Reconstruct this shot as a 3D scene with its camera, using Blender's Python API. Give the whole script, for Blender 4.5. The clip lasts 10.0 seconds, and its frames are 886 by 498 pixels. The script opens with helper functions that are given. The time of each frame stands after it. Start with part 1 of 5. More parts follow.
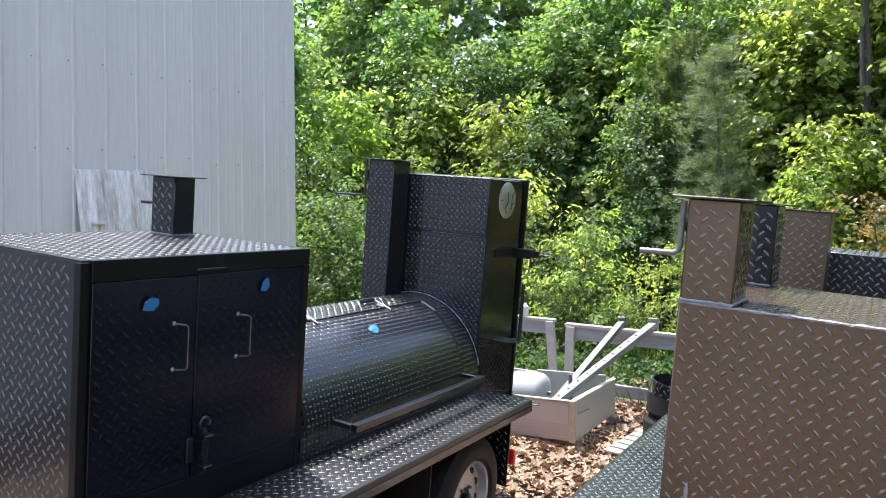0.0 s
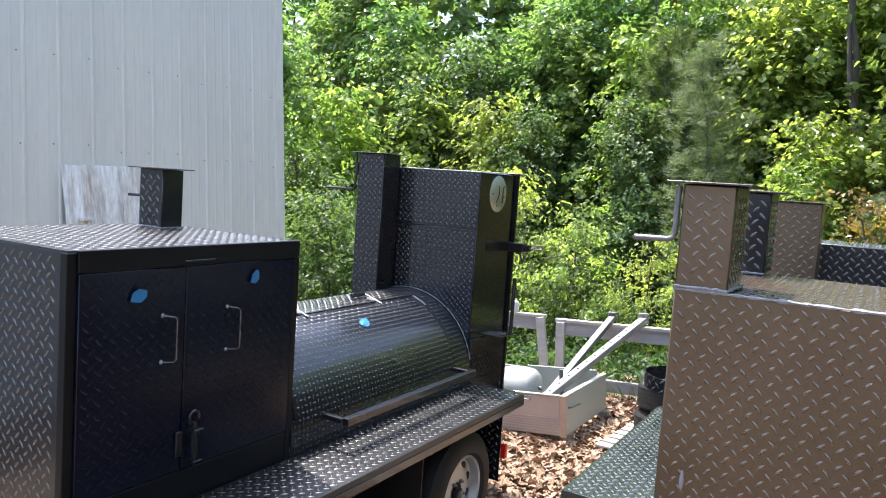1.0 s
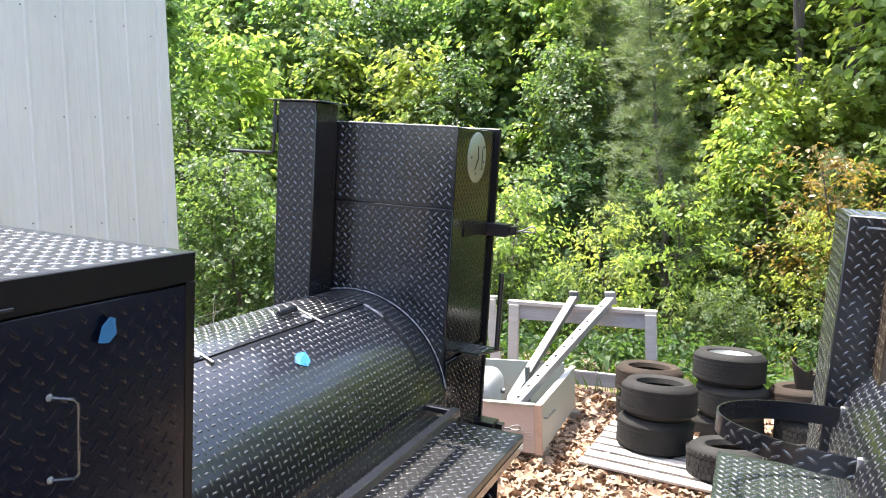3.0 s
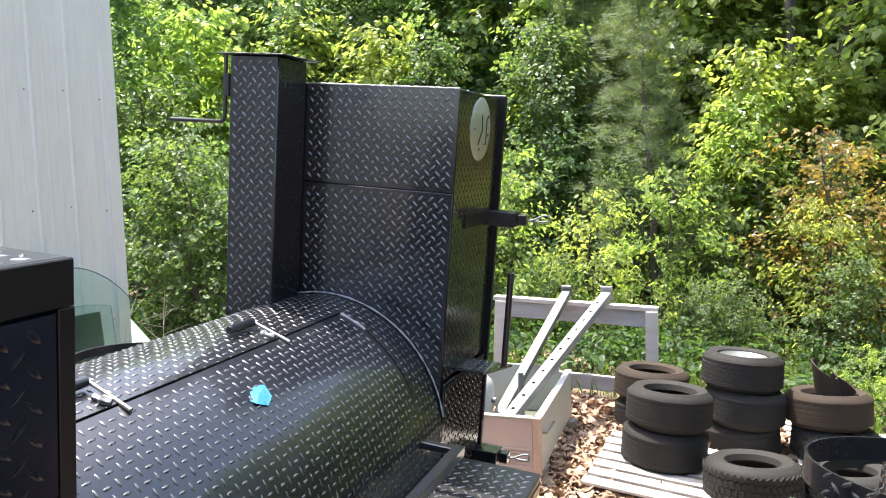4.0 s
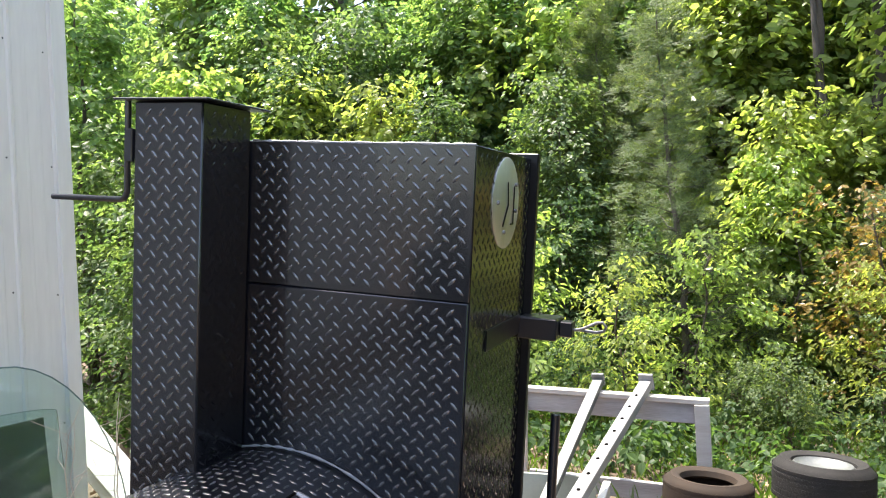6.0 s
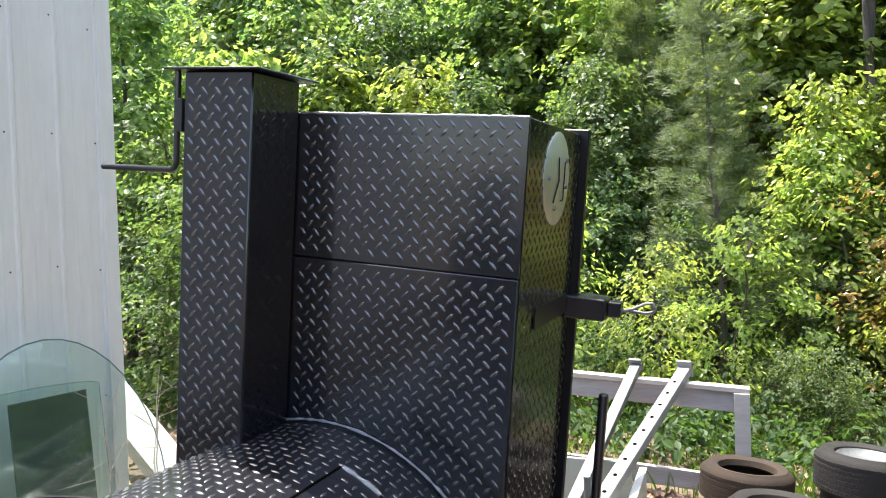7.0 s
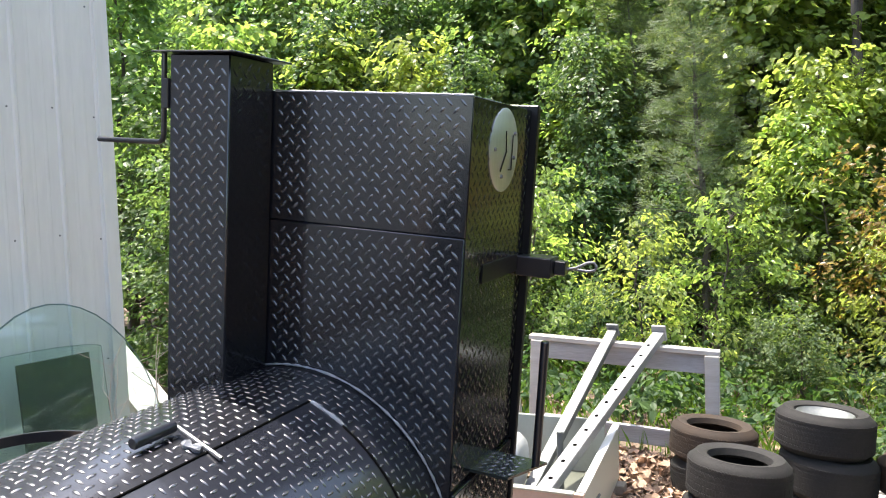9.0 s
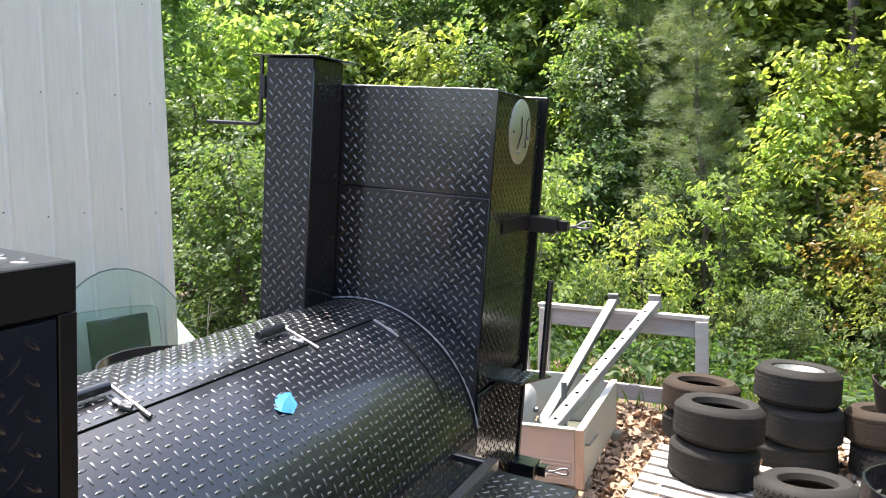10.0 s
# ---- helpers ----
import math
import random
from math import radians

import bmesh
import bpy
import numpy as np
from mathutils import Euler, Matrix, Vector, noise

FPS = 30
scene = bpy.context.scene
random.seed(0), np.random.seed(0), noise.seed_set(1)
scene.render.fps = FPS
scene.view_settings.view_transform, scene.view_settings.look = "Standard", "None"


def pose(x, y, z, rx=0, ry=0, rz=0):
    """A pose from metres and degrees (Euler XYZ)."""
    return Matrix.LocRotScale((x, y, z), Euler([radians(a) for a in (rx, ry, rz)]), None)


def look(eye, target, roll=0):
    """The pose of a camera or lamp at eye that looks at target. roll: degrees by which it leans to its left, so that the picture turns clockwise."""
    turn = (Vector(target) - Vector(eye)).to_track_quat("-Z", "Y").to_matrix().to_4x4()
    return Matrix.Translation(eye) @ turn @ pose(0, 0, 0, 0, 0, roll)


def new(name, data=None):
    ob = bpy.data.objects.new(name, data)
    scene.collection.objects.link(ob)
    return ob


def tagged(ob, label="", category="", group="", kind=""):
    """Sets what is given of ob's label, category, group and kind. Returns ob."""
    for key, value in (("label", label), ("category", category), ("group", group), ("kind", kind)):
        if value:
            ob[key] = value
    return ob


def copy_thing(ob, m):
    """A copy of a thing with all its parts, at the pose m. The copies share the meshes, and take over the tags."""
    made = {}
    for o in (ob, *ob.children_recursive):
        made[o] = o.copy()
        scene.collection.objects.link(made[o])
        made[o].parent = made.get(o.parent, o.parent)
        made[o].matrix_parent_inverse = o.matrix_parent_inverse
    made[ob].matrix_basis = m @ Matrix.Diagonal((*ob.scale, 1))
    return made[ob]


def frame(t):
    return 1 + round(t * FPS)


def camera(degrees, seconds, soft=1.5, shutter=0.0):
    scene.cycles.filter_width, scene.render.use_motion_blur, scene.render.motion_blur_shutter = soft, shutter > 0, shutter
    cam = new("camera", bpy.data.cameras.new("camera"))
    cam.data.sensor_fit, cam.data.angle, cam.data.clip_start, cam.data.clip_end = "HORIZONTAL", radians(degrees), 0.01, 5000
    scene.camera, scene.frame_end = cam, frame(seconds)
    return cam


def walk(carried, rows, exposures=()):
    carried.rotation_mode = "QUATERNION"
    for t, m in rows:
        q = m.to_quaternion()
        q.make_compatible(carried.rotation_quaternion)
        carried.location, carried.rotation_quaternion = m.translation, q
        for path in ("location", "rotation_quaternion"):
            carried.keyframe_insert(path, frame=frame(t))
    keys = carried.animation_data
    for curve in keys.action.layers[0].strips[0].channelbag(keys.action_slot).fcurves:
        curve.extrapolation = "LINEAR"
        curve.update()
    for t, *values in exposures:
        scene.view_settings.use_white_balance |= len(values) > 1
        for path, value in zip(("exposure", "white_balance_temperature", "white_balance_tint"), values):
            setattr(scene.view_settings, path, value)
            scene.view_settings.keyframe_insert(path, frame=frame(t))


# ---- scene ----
cam = camera(61.3, 10.0, soft=1.1)
# The yard slopes: trailers stand square to the slope. SITE turns their square frame into the world, whose z is upright.
UP = Vector((-0.113, 0.032, 1)).normalized()
AHEAD = (Vector((0, 1, 0)) - UP * UP.y).normalized()
SITE = Matrix((AHEAD.cross(UP), AHEAD, UP)).to_4x4()
# seconds, eye, target, roll in the trailers' frame
PATH = [
    (0, (2.183, -4.159, 2.1), (1.159, -2.45, 1.926), 4.1),
    (0.5, (2.174, -4.159, 2.098), (1.161, -2.443, 1.929), 4.1),
    (1, (2.166, -4.145, 2.068), (1.167, -2.422, 1.892), 4.0),
    (1.5, (2.052, -3.989, 2.007), (1.061, -2.268, 1.768), 4.6),
    (1.8, (1.843, -3.872, 1.982), (0.879, -2.148, 1.664), 4.9),
    (2, (1.69, -3.767, 2.019), (0.764, -2.019, 1.718), 4.3),
    (2.5, (1.451, -3.45, 2.046), (0.628, -1.644, 1.795), 3.4),
    (2.7, (1.372, -3.287, 2.073), (0.579, -1.469, 1.816), 3.3),
    (3.8, (0.908, -2.61, 2.008), (0.214, -0.755, 1.728), 3.7),
    (4, (0.876, -2.483, 1.98), (0.201, -0.624, 1.686), 3.6),
    (4.5, (0.804, -2.076, 1.969), (0.132, -0.237, 1.56), 4.2),
    (5, (0.682, -1.807, 1.972), (0.015, 0.033, 1.564), 4.0),
    (5.5, (0.563, -1.638, 2.051), (-0.124, 0.23, 1.853), 2.8),
    (5.7, (0.558, -1.625, 2.04), (-0.142, 0.244, 1.901), 2.7),
    (6.8, (0.495, -1.615, 2.016), (-0.253, 0.231, 1.845), 3.3),
    (7, (0.496, -1.61, 2.004), (-0.285, 0.222, 1.817), 3.3),
    (7.5, (0.493, -1.611, 1.978), (-0.282, 0.208, 1.675), 3.8),
    (8, (0.497, -1.615, 1.988), (-0.276, 0.205, 1.689), 3.8),
    (8.5, (0.541, -1.666, 2.011), (-0.236, 0.165, 1.802), 3.5),
    (9, (0.7, -1.78, 2.005), (-0.078, 0.044, 1.748), 3.3),
    (9.5, (0.853, -2.043, 2.014), (0.093, -0.213, 1.739), 3.8),
    (10, (0.892, -2.397, 1.976), (0.094, -0.586, 1.686), 3.7),
]
walk(cam, [(t, SITE @ look(eye, target, roll)) for t, eye, target, roll in PATH],
     exposures=[(0, 1.42, 6250, 10), (1, 1.55, 6350, 10), (1.8, 1.88, 6500, 10), (2.5, 2.07, 6600, 10), (4, 1.9, 6750, 10), (4.5, 1.88, 6900, 10),
                (5, 1.8, 6900, 10), (5.5, 1.8, 6900, 10), (8, 1.78, 6700, 10), (9, 1.75, 6700, 10), (10, 1.8, 6850, 10)])
# ---- world ----
SUN_TO = Vector((-0.24, 0.10, 0.95)).normalized()
world = bpy.data.worlds.new("sky")
scene.world = world
world.use_nodes = True
_n = world.node_tree.nodes
_sky = _n.new("ShaderNodeTexSky")
_sky.sky_type = "NISHITA"
_sky.sun_disc = False
_sky.sun_elevation = math.asin(SUN_TO.z)
_sky.sun_rotation = math.atan2(SUN_TO.x, SUN_TO.y)
_sky.air_density, _sky.dust_density = 1.0, 3.0
_n["Background"].inputs[1].default_value = 0.2
world.node_tree.links.new(_sky.outputs[0], _n["Background"].inputs[0])
sun = new("sun", bpy.data.lights.new("sun", "SUN"))
sun.data.energy, sun.data.angle, sun.data.color = 4.4, radians(0.5), (1.0, 0.95, 0.86)
sun.matrix_world = look(SUN_TO * 60, (0, 0, 0))
scene.view_settings.exposure = 1.5


# ---- materials ----
def material(name, base, rough=0.5, metal=0.0, vary=0.25, scale=6.0, fine=60.0, bump=0.15, coat=0.0, island=0.0,
             second=None, spec=0.5, streak=None, rough_vary=0.12):
    """A painted or natural surface: two scales of noise on colour and roughness, and fine relief."""
    m = bpy.data.materials.new(name)
    m.use_nodes = True
    n, ln = m.node_tree.nodes, m.node_tree.links
    p = n["Principled BSDF"]
    p.inputs["Metallic"].default_value = metal
    p.inputs["Specular IOR Level"].default_value = spec
    p.inputs["Coat Weight"].default_value = coat
    p.inputs["Coat Roughness"].default_value = 0.08
    tc = n.new("ShaderNodeTexCoord")
    mp = n.new("ShaderNodeMapping")
    ln.new(tc.outputs["Object"], mp.inputs["Vector"])
    if streak:
        mp.inputs["Scale"].default_value = streak
    big = n.new("ShaderNodeTexNoise")
    big.inputs["Scale"].default_value = scale
    big.inputs["Detail"].default_value = 5
    small = n.new("ShaderNodeTexNoise")
    small.inputs["Scale"].default_value = fine
    small.inputs["Detail"].default_value = 4
    ln.new(mp.outputs[0], big.inputs["Vector"])
    ln.new(mp.outputs[0], small.inputs["Vector"])
    ramp = n.new("ShaderNodeValToRGB")
    c2 = second or tuple(c * (1 - vary) for c in base)
    ramp.color_ramp.elements[0].position, ramp.color_ramp.elements[1].position = 0.32, 0.68
    ramp.color_ramp.elements[0].color = (*c2, 1)
    ramp.color_ramp.elements[1].color = (*base, 1)
    mix = n.new("ShaderNodeMath")
    mix.operation = "MULTIPLY_ADD"
    mix.inputs[1].default_value = 0.4
    ln.new(small.outputs["Fac"], mix.inputs[0])
    sub = n.new("ShaderNodeMath")
    sub.operation = "MULTIPLY"
    sub.inputs[1].default_value = 0.6
    ln.new(big.outputs["Fac"], sub.inputs[0])
    ln.new(sub.outputs[0], mix.inputs[2])
    fac = mix.outputs[0]
    ln.new(fac, ramp.inputs["Fac"])
    col = ramp.outputs["Color"]
    if island:
        geo = n.new("ShaderNodeNewGeometry")
        obj = n.new("ShaderNodeObjectInfo")
        add = n.new("ShaderNodeMath")
        add.operation = "MULTIPLY_ADD"
        add.inputs[1].default_value = 0.75
        q = n.new("ShaderNodeMath")
        q.operation = "MULTIPLY"
        q.inputs[1].default_value = 0.25
        ln.new(obj.outputs["Random"], q.inputs[0])
        ln.new(geo.outputs["Random Per Island"], add.inputs[0])
        ln.new(q.outputs[0], add.inputs[2])
        mr = n.new("ShaderNodeMapRange")
        mr.inputs["To Min"].default_value, mr.inputs["To Max"].default_value = 1 - island, 1 + island
        ln.new(add.outputs[0], mr.inputs["Value"])
        hs = n.new("ShaderNodeHueSaturation")
        ln.new(mr.outputs[0], hs.inputs["Value"])
        ln.new(col, hs.inputs["Color"])
        col = hs.outputs["Color"]
    ln.new(col, p.inputs["Base Color"])
    rr = n.new("ShaderNodeMapRange")
    rr.inputs["To Min"].default_value, rr.inputs["To Max"].default_value = max(0.03, rough - rough_vary), min(1, rough + rough_vary)
    ln.new(fac, rr.inputs["Value"])
    ln.new(rr.outputs[0], p.inputs["Roughness"])
    if bump:
        b = n.new("ShaderNodeBump")
        b.inputs["Strength"].default_value = bump
        b.inputs["Distance"].default_value = 0.01
        ln.new(fac, b.inputs["Height"])
        ln.new(b.outputs[0], p.inputs["Normal"])
    return m


def leaf_material(name, young, old, shine=0.29, through_light=0.45):
    """Leaves: each one its own green, part of the light passing through."""
    m = bpy.data.materials.new(name)
    m.use_nodes = True
    n, ln = m.node_tree.nodes, m.node_tree.links
    p = n["Principled BSDF"]
    geo = n.new("ShaderNodeNewGeometry")
    ramp = n.new("ShaderNodeValToRGB")
    e = ramp.color_ramp.elements
    e[0].color, e[1].color = (*old, 1), (*young, 1)
    e[0].position, e[1].position = 0.1, 0.95
    tc = n.new("ShaderNodeTexCoord")
    noise_ = n.new("ShaderNodeTexNoise")
    noise_.inputs["Scale"].default_value = 0.9
    ln.new(tc.outputs["Object"], noise_.inputs["Vector"])
    mixf = n.new("ShaderNodeMath")
    mixf.operation = "MULTIPLY_ADD"
    mixf.inputs[1].default_value, mixf.inputs[2].default_value = 0.6, -0.05
    ln.new(geo.outputs["Random Per Island"], mixf.inputs[0])
    add = n.new("ShaderNodeMath")
    add.operation = "MULTIPLY_ADD"
    add.inputs[1].default_value = 0.55
    ln.new(noise_.outputs["Fac"], add.inputs[0])
    ln.new(mixf.outputs[0], add.inputs[2])
    ln.new(add.outputs[0], ramp.inputs["Fac"])
    obj = n.new("ShaderNodeObjectInfo")
    hv = n.new("ShaderNodeMapRange")
    hv.inputs["To Min"].default_value, hv.inputs["To Max"].default_value = 0.475, 0.515
    ln.new(obj.outputs["Random"], hv.inputs["Value"])
    hs = n.new("ShaderNodeHueSaturation")
    ln.new(hv.outputs[0], hs.inputs["Hue"])
    ln.new(ramp.outputs["Color"], hs.inputs["Color"])
    ln.new(hs.outputs["Color"], p.inputs["Base Color"])
    p.inputs["Roughness"].default_value = shine
    p.inputs["Specular IOR Level"].default_value = 0.35
    tr = n.new("ShaderNodeBsdfTranslucent")
    warm = n.new("ShaderNodeMixRGB")
    warm.blend_type = "MULTIPLY"
    warm.inputs[0].default_value = 1
    warm.inputs[2].default_value = (1.75, 1.75, 0.85, 1)
    ln.new(hs.outputs["Color"], warm.inputs[1])
    ln.new(warm.outputs[0], tr.inputs["Color"])
    ms = n.new("ShaderNodeMixShader")
    ms.inputs[0].default_value = through_light
    ln.new(p.outputs[0], ms.inputs[1])
    ln.new(tr.outputs[0], ms.inputs[2])
    ln.new(ms.outputs[0], n["Material Output"].inputs["Surface"])
    return m


def glass_material(name, tint):
    m = bpy.data.materials.new(name)
    m.use_nodes = True
    n, ln = m.node_tree.nodes, m.node_tree.links
    g = n["Principled BSDF"]
    g.inputs["Base Color"].default_value = (*tint, 1)
    g.inputs["Transmission Weight"].default_value = 1.0
    g.inputs["Roughness"].default_value = 0.02
    g.inputs["IOR"].default_value = 1.45
    return m


BLACK = material("black_gloss_paint", (0.0075, 0.0082, 0.013), 0.29, vary=0.35, scale=4, fine=220, bump=0.04, coat=0.5, spec=0.55, rough_vary=0.08)
# The blue-green sheen of sky and woods is put into this base colour.
TEAL = material("green_sheen_black_paint", (0.023, 0.030, 0.029), 0.26, vary=0.3, scale=3, fine=200, bump=0.05, coat=0.3)
# Paler than the plate: sky glints on lugs and handles, put into the colour.
PALE_GLINT = material("pale_glint_black_paint", (0.050, 0.050, 0.055), 0.2, vary=0.4, scale=20, fine=200, bump=0.03, coat=0.9, spec=1.0)
# Brown lugs likewise: glints and mirrored soil as colour.
BROWN_GLINT = material("brown_glint_lug_paint", (0.20, 0.155, 0.118), 0.22, metal=0.7, vary=0.4, scale=20, fine=200, bump=0.03, coat=0.4)
SIDE = material("black_mirror_gloss_paint", (0.0055, 0.0065, 0.010), 0.12, vary=0.35, scale=3, fine=220, bump=0.03, coat=0.25, spec=0.5, rough_vary=0.04)
DOOR = material("blue_black_door_paint", (0.0055, 0.0075, 0.018), 0.2, vary=0.3, scale=4, fine=220, bump=0.03, spec=0.35, rough_vary=0.05)
PANEL = material("black_gloss_panel_paint", (0.008, 0.0085, 0.0125), 0.25, vary=0.35, scale=2.5, fine=220, bump=0.04, coat=0.5, spec=0.6, rough_vary=0.08)
SHELF = material("lighter_black_shelf_paint", (0.019, 0.019, 0.021), 0.36, vary=0.4, scale=5, fine=180, bump=0.05, spec=0.6)
BLACK_FLAT = material("black_satin_paint", (0.0075, 0.0078, 0.010), 0.36, vary=0.35, scale=5, fine=150, bump=0.05, spec=0.25)
# Black plate; the sunlit soil that it mirrors is coloured in as brown.
BROWN_REFLECTION = material("ground_reflection_brown_paint", (0.150, 0.112, 0.080), 0.34, metal=0.7, vary=0.35, scale=3, fine=200, bump=0.04, coat=0.2, rough_vary=0.06)
WELD = material("weld_bead_metal", (0.34, 0.35, 0.38), 0.6, metal=0.3, vary=0.5, scale=30, fine=200, bump=0.6)
STEEL = material("bare_steel", (0.21, 0.21, 0.22), 0.5, metal=0.7, vary=0.3, scale=14, fine=160, bump=0.15)
DISC = material("brushed_stainless", (0.66, 0.66, 0.64), 0.45, metal=1.0, vary=0.18, scale=10, fine=200, bump=0.05, streak=(1, 12, 1))
GALV = material("weathered_aluminium", (0.27, 0.27, 0.275), 0.6, metal=0.2, vary=0.3, scale=5, fine=70, bump=0.12)
TAPE = material("blue_masking_tape", (0.02, 0.19, 0.48), 0.6, vary=0.2, scale=25, fine=200, bump=0.3)
RUBBER = material("worn_tyre_rubber", (0.011, 0.011, 0.0115), 0.78, vary=0.45, scale=5, fine=70, bump=0.3, second=(0.020, 0.018, 0.017), spec=0.3)
RUBBER_BROWN = material("dusty_brown_tyre_rubber", (0.042, 0.027, 0.018), 0.85, vary=0.4, scale=5, fine=60, bump=0.3, second=(0.024, 0.019, 0.016), spec=0.3)
RUBBER_NEW = material("black_tyre_rubber", (0.013, 0.013, 0.014), 0.62, vary=0.4, scale=6, fine=80, bump=0.25, spec=0.35)
RIM = material("silver_wheel_paint", (0.50, 0.50, 0.50), 0.38, metal=0.7, vary=0.25, scale=8, fine=90, bump=0.08)
RED = material("red_lamp_plastic", (0.65, 0.02, 0.015), 0.2, vary=0.2, scale=10, fine=80, bump=0.05)
SIDING = material("pale_grey_steel_siding", (0.66, 0.645, 0.60), 0.42, vary=0.16, scale=1.2, fine=25, bump=0.04, streak=(1, 1, 0.15), spec=0.4)
# Matte black for solid pieces that imitate the shade in gaps and holes.
GAP = material("gap_shade_black", (0.004, 0.004, 0.004), 0.95, bump=0, spec=0.0)
SCREW = material("dark_screw_head", (0.08, 0.08, 0.08), 0.5, metal=0.5, bump=0)
OLDPAINT = material("flaking_white_paint_on_wood", (0.90, 0.895, 0.88), 0.7, vary=0.5, scale=5, fine=22, bump=0.5, streak=(3, 3, 0.3), second=(0.33, 0.28, 0.23))
GREYWOOD = material("weathered_grey_timber", (0.40, 0.39, 0.40), 0.85, vary=0.4, scale=3, fine=30, bump=0.35, streak=(0.5, 6, 6), second=(0.24, 0.23, 0.23))
PALE_WOOD = material("sun_bleached_pallet_wood", (0.50, 0.48, 0.46), 0.85, vary=0.35, scale=3, fine=30, bump=0.35, streak=(0.5, 7, 7), island=0.1, second=(0.40, 0.36, 0.32))
BROWNWOOD = material("damp_brown_plank", (0.30, 0.25, 0.20), 0.85, vary=0.45, scale=3, fine=30, bump=0.4, streak=(0.6, 6, 6))
PINKISH = material("beige_pink_painted_metal", (0.45, 0.37, 0.335), 0.5, vary=0.14, scale=4, fine=60, bump=0.08)
PALEGREEN = material("pale_grey_green_panel", (0.36, 0.38, 0.34), 0.4, vary=0.14, scale=3, fine=60, bump=0.06)
CRATE_TRIM = material("tan_corner_trim", (0.50, 0.36, 0.28), 0.55, vary=0.3, scale=8, fine=60, bump=0.1)
TANK = material("white_enamel_tank", (0.42, 0.43, 0.43), 0.35, vary=0.15, scale=4, fine=60, bump=0.05)
PIPE_GREY = material("grey_pipe", (0.16, 0.17, 0.17), 0.5, metal=0.3, vary=0.3, scale=10, fine=60, bump=0.1)
GLASS = glass_material("greenish_window_glass", (0.80, 0.92, 0.88))
GLASS_EDGE = material("dark_glass_edge", (0.13, 0.19, 0.17), 0.3, vary=0.3, scale=8, fine=60, bump=0.02)
DARK_PANEL = material("dull_green_panel", (0.10, 0.107, 0.083), 0.55, vary=0.35, scale=4, fine=60, bump=0.1)
WHITE_BOARD = material("white_board", (0.62, 0.62, 0.61), 0.55, vary=0.1, scale=5, fine=60, bump=0.06)
TWIG = material("dry_twig", (0.55, 0.48, 0.38), 0.85, vary=0.3, scale=20, fine=80, bump=0.2)
BARK = material("tree_bark", (0.105, 0.085, 0.07), 0.9, vary=0.5, scale=5, fine=40, bump=0.7, streak=(3, 3, 0.5))
SOIL = material("leaf_strewn_soil", (0.125, 0.092, 0.066), 0.95, vary=0.5, scale=1.2, fine=18, bump=0.6, second=(0.085, 0.060, 0.042))
LITTER = material("dry_fallen_leaf", (0.41, 0.285, 0.195), 0.75, vary=0.3, scale=9, fine=50, bump=0.2, island=0.5, second=(0.23, 0.145, 0.095))
LEAF_A = leaf_material("maple_leaf", (0.195, 0.285, 0.115), (0.070, 0.145, 0.068), through_light=0.6)
# Light young green, raised further to stand in for sunlight on the leaves.
LEAF_B = leaf_material("sunlit_poplar_leaf", (0.29, 0.35, 0.125), (0.15, 0.23, 0.09), through_light=0.68)
# LEAF_C and LEAF_LOW: the canopy's shade is put into these darker greens.
LEAF_C = leaf_material("shaded_understory_leaf", (0.145, 0.215, 0.090), (0.036, 0.078, 0.040), shine=0.45, through_light=0.55)
LEAF_LOW = leaf_material("shaded_low_growth_leaf", (0.085, 0.145, 0.052), (0.026, 0.06, 0.028), shine=0.5, through_light=0.5)
NEEDLE = leaf_material("pine_needle", (0.135, 0.185, 0.075), (0.055, 0.09, 0.042), 0.55, 0.4)
DRY_LEAF = leaf_material("reddish_dry_leaf", (0.26, 0.20, 0.07), (0.16, 0.10, 0.04))
GRASS = leaf_material("grass_blade", (0.16, 0.26, 0.04), (0.06, 0.13, 0.025))


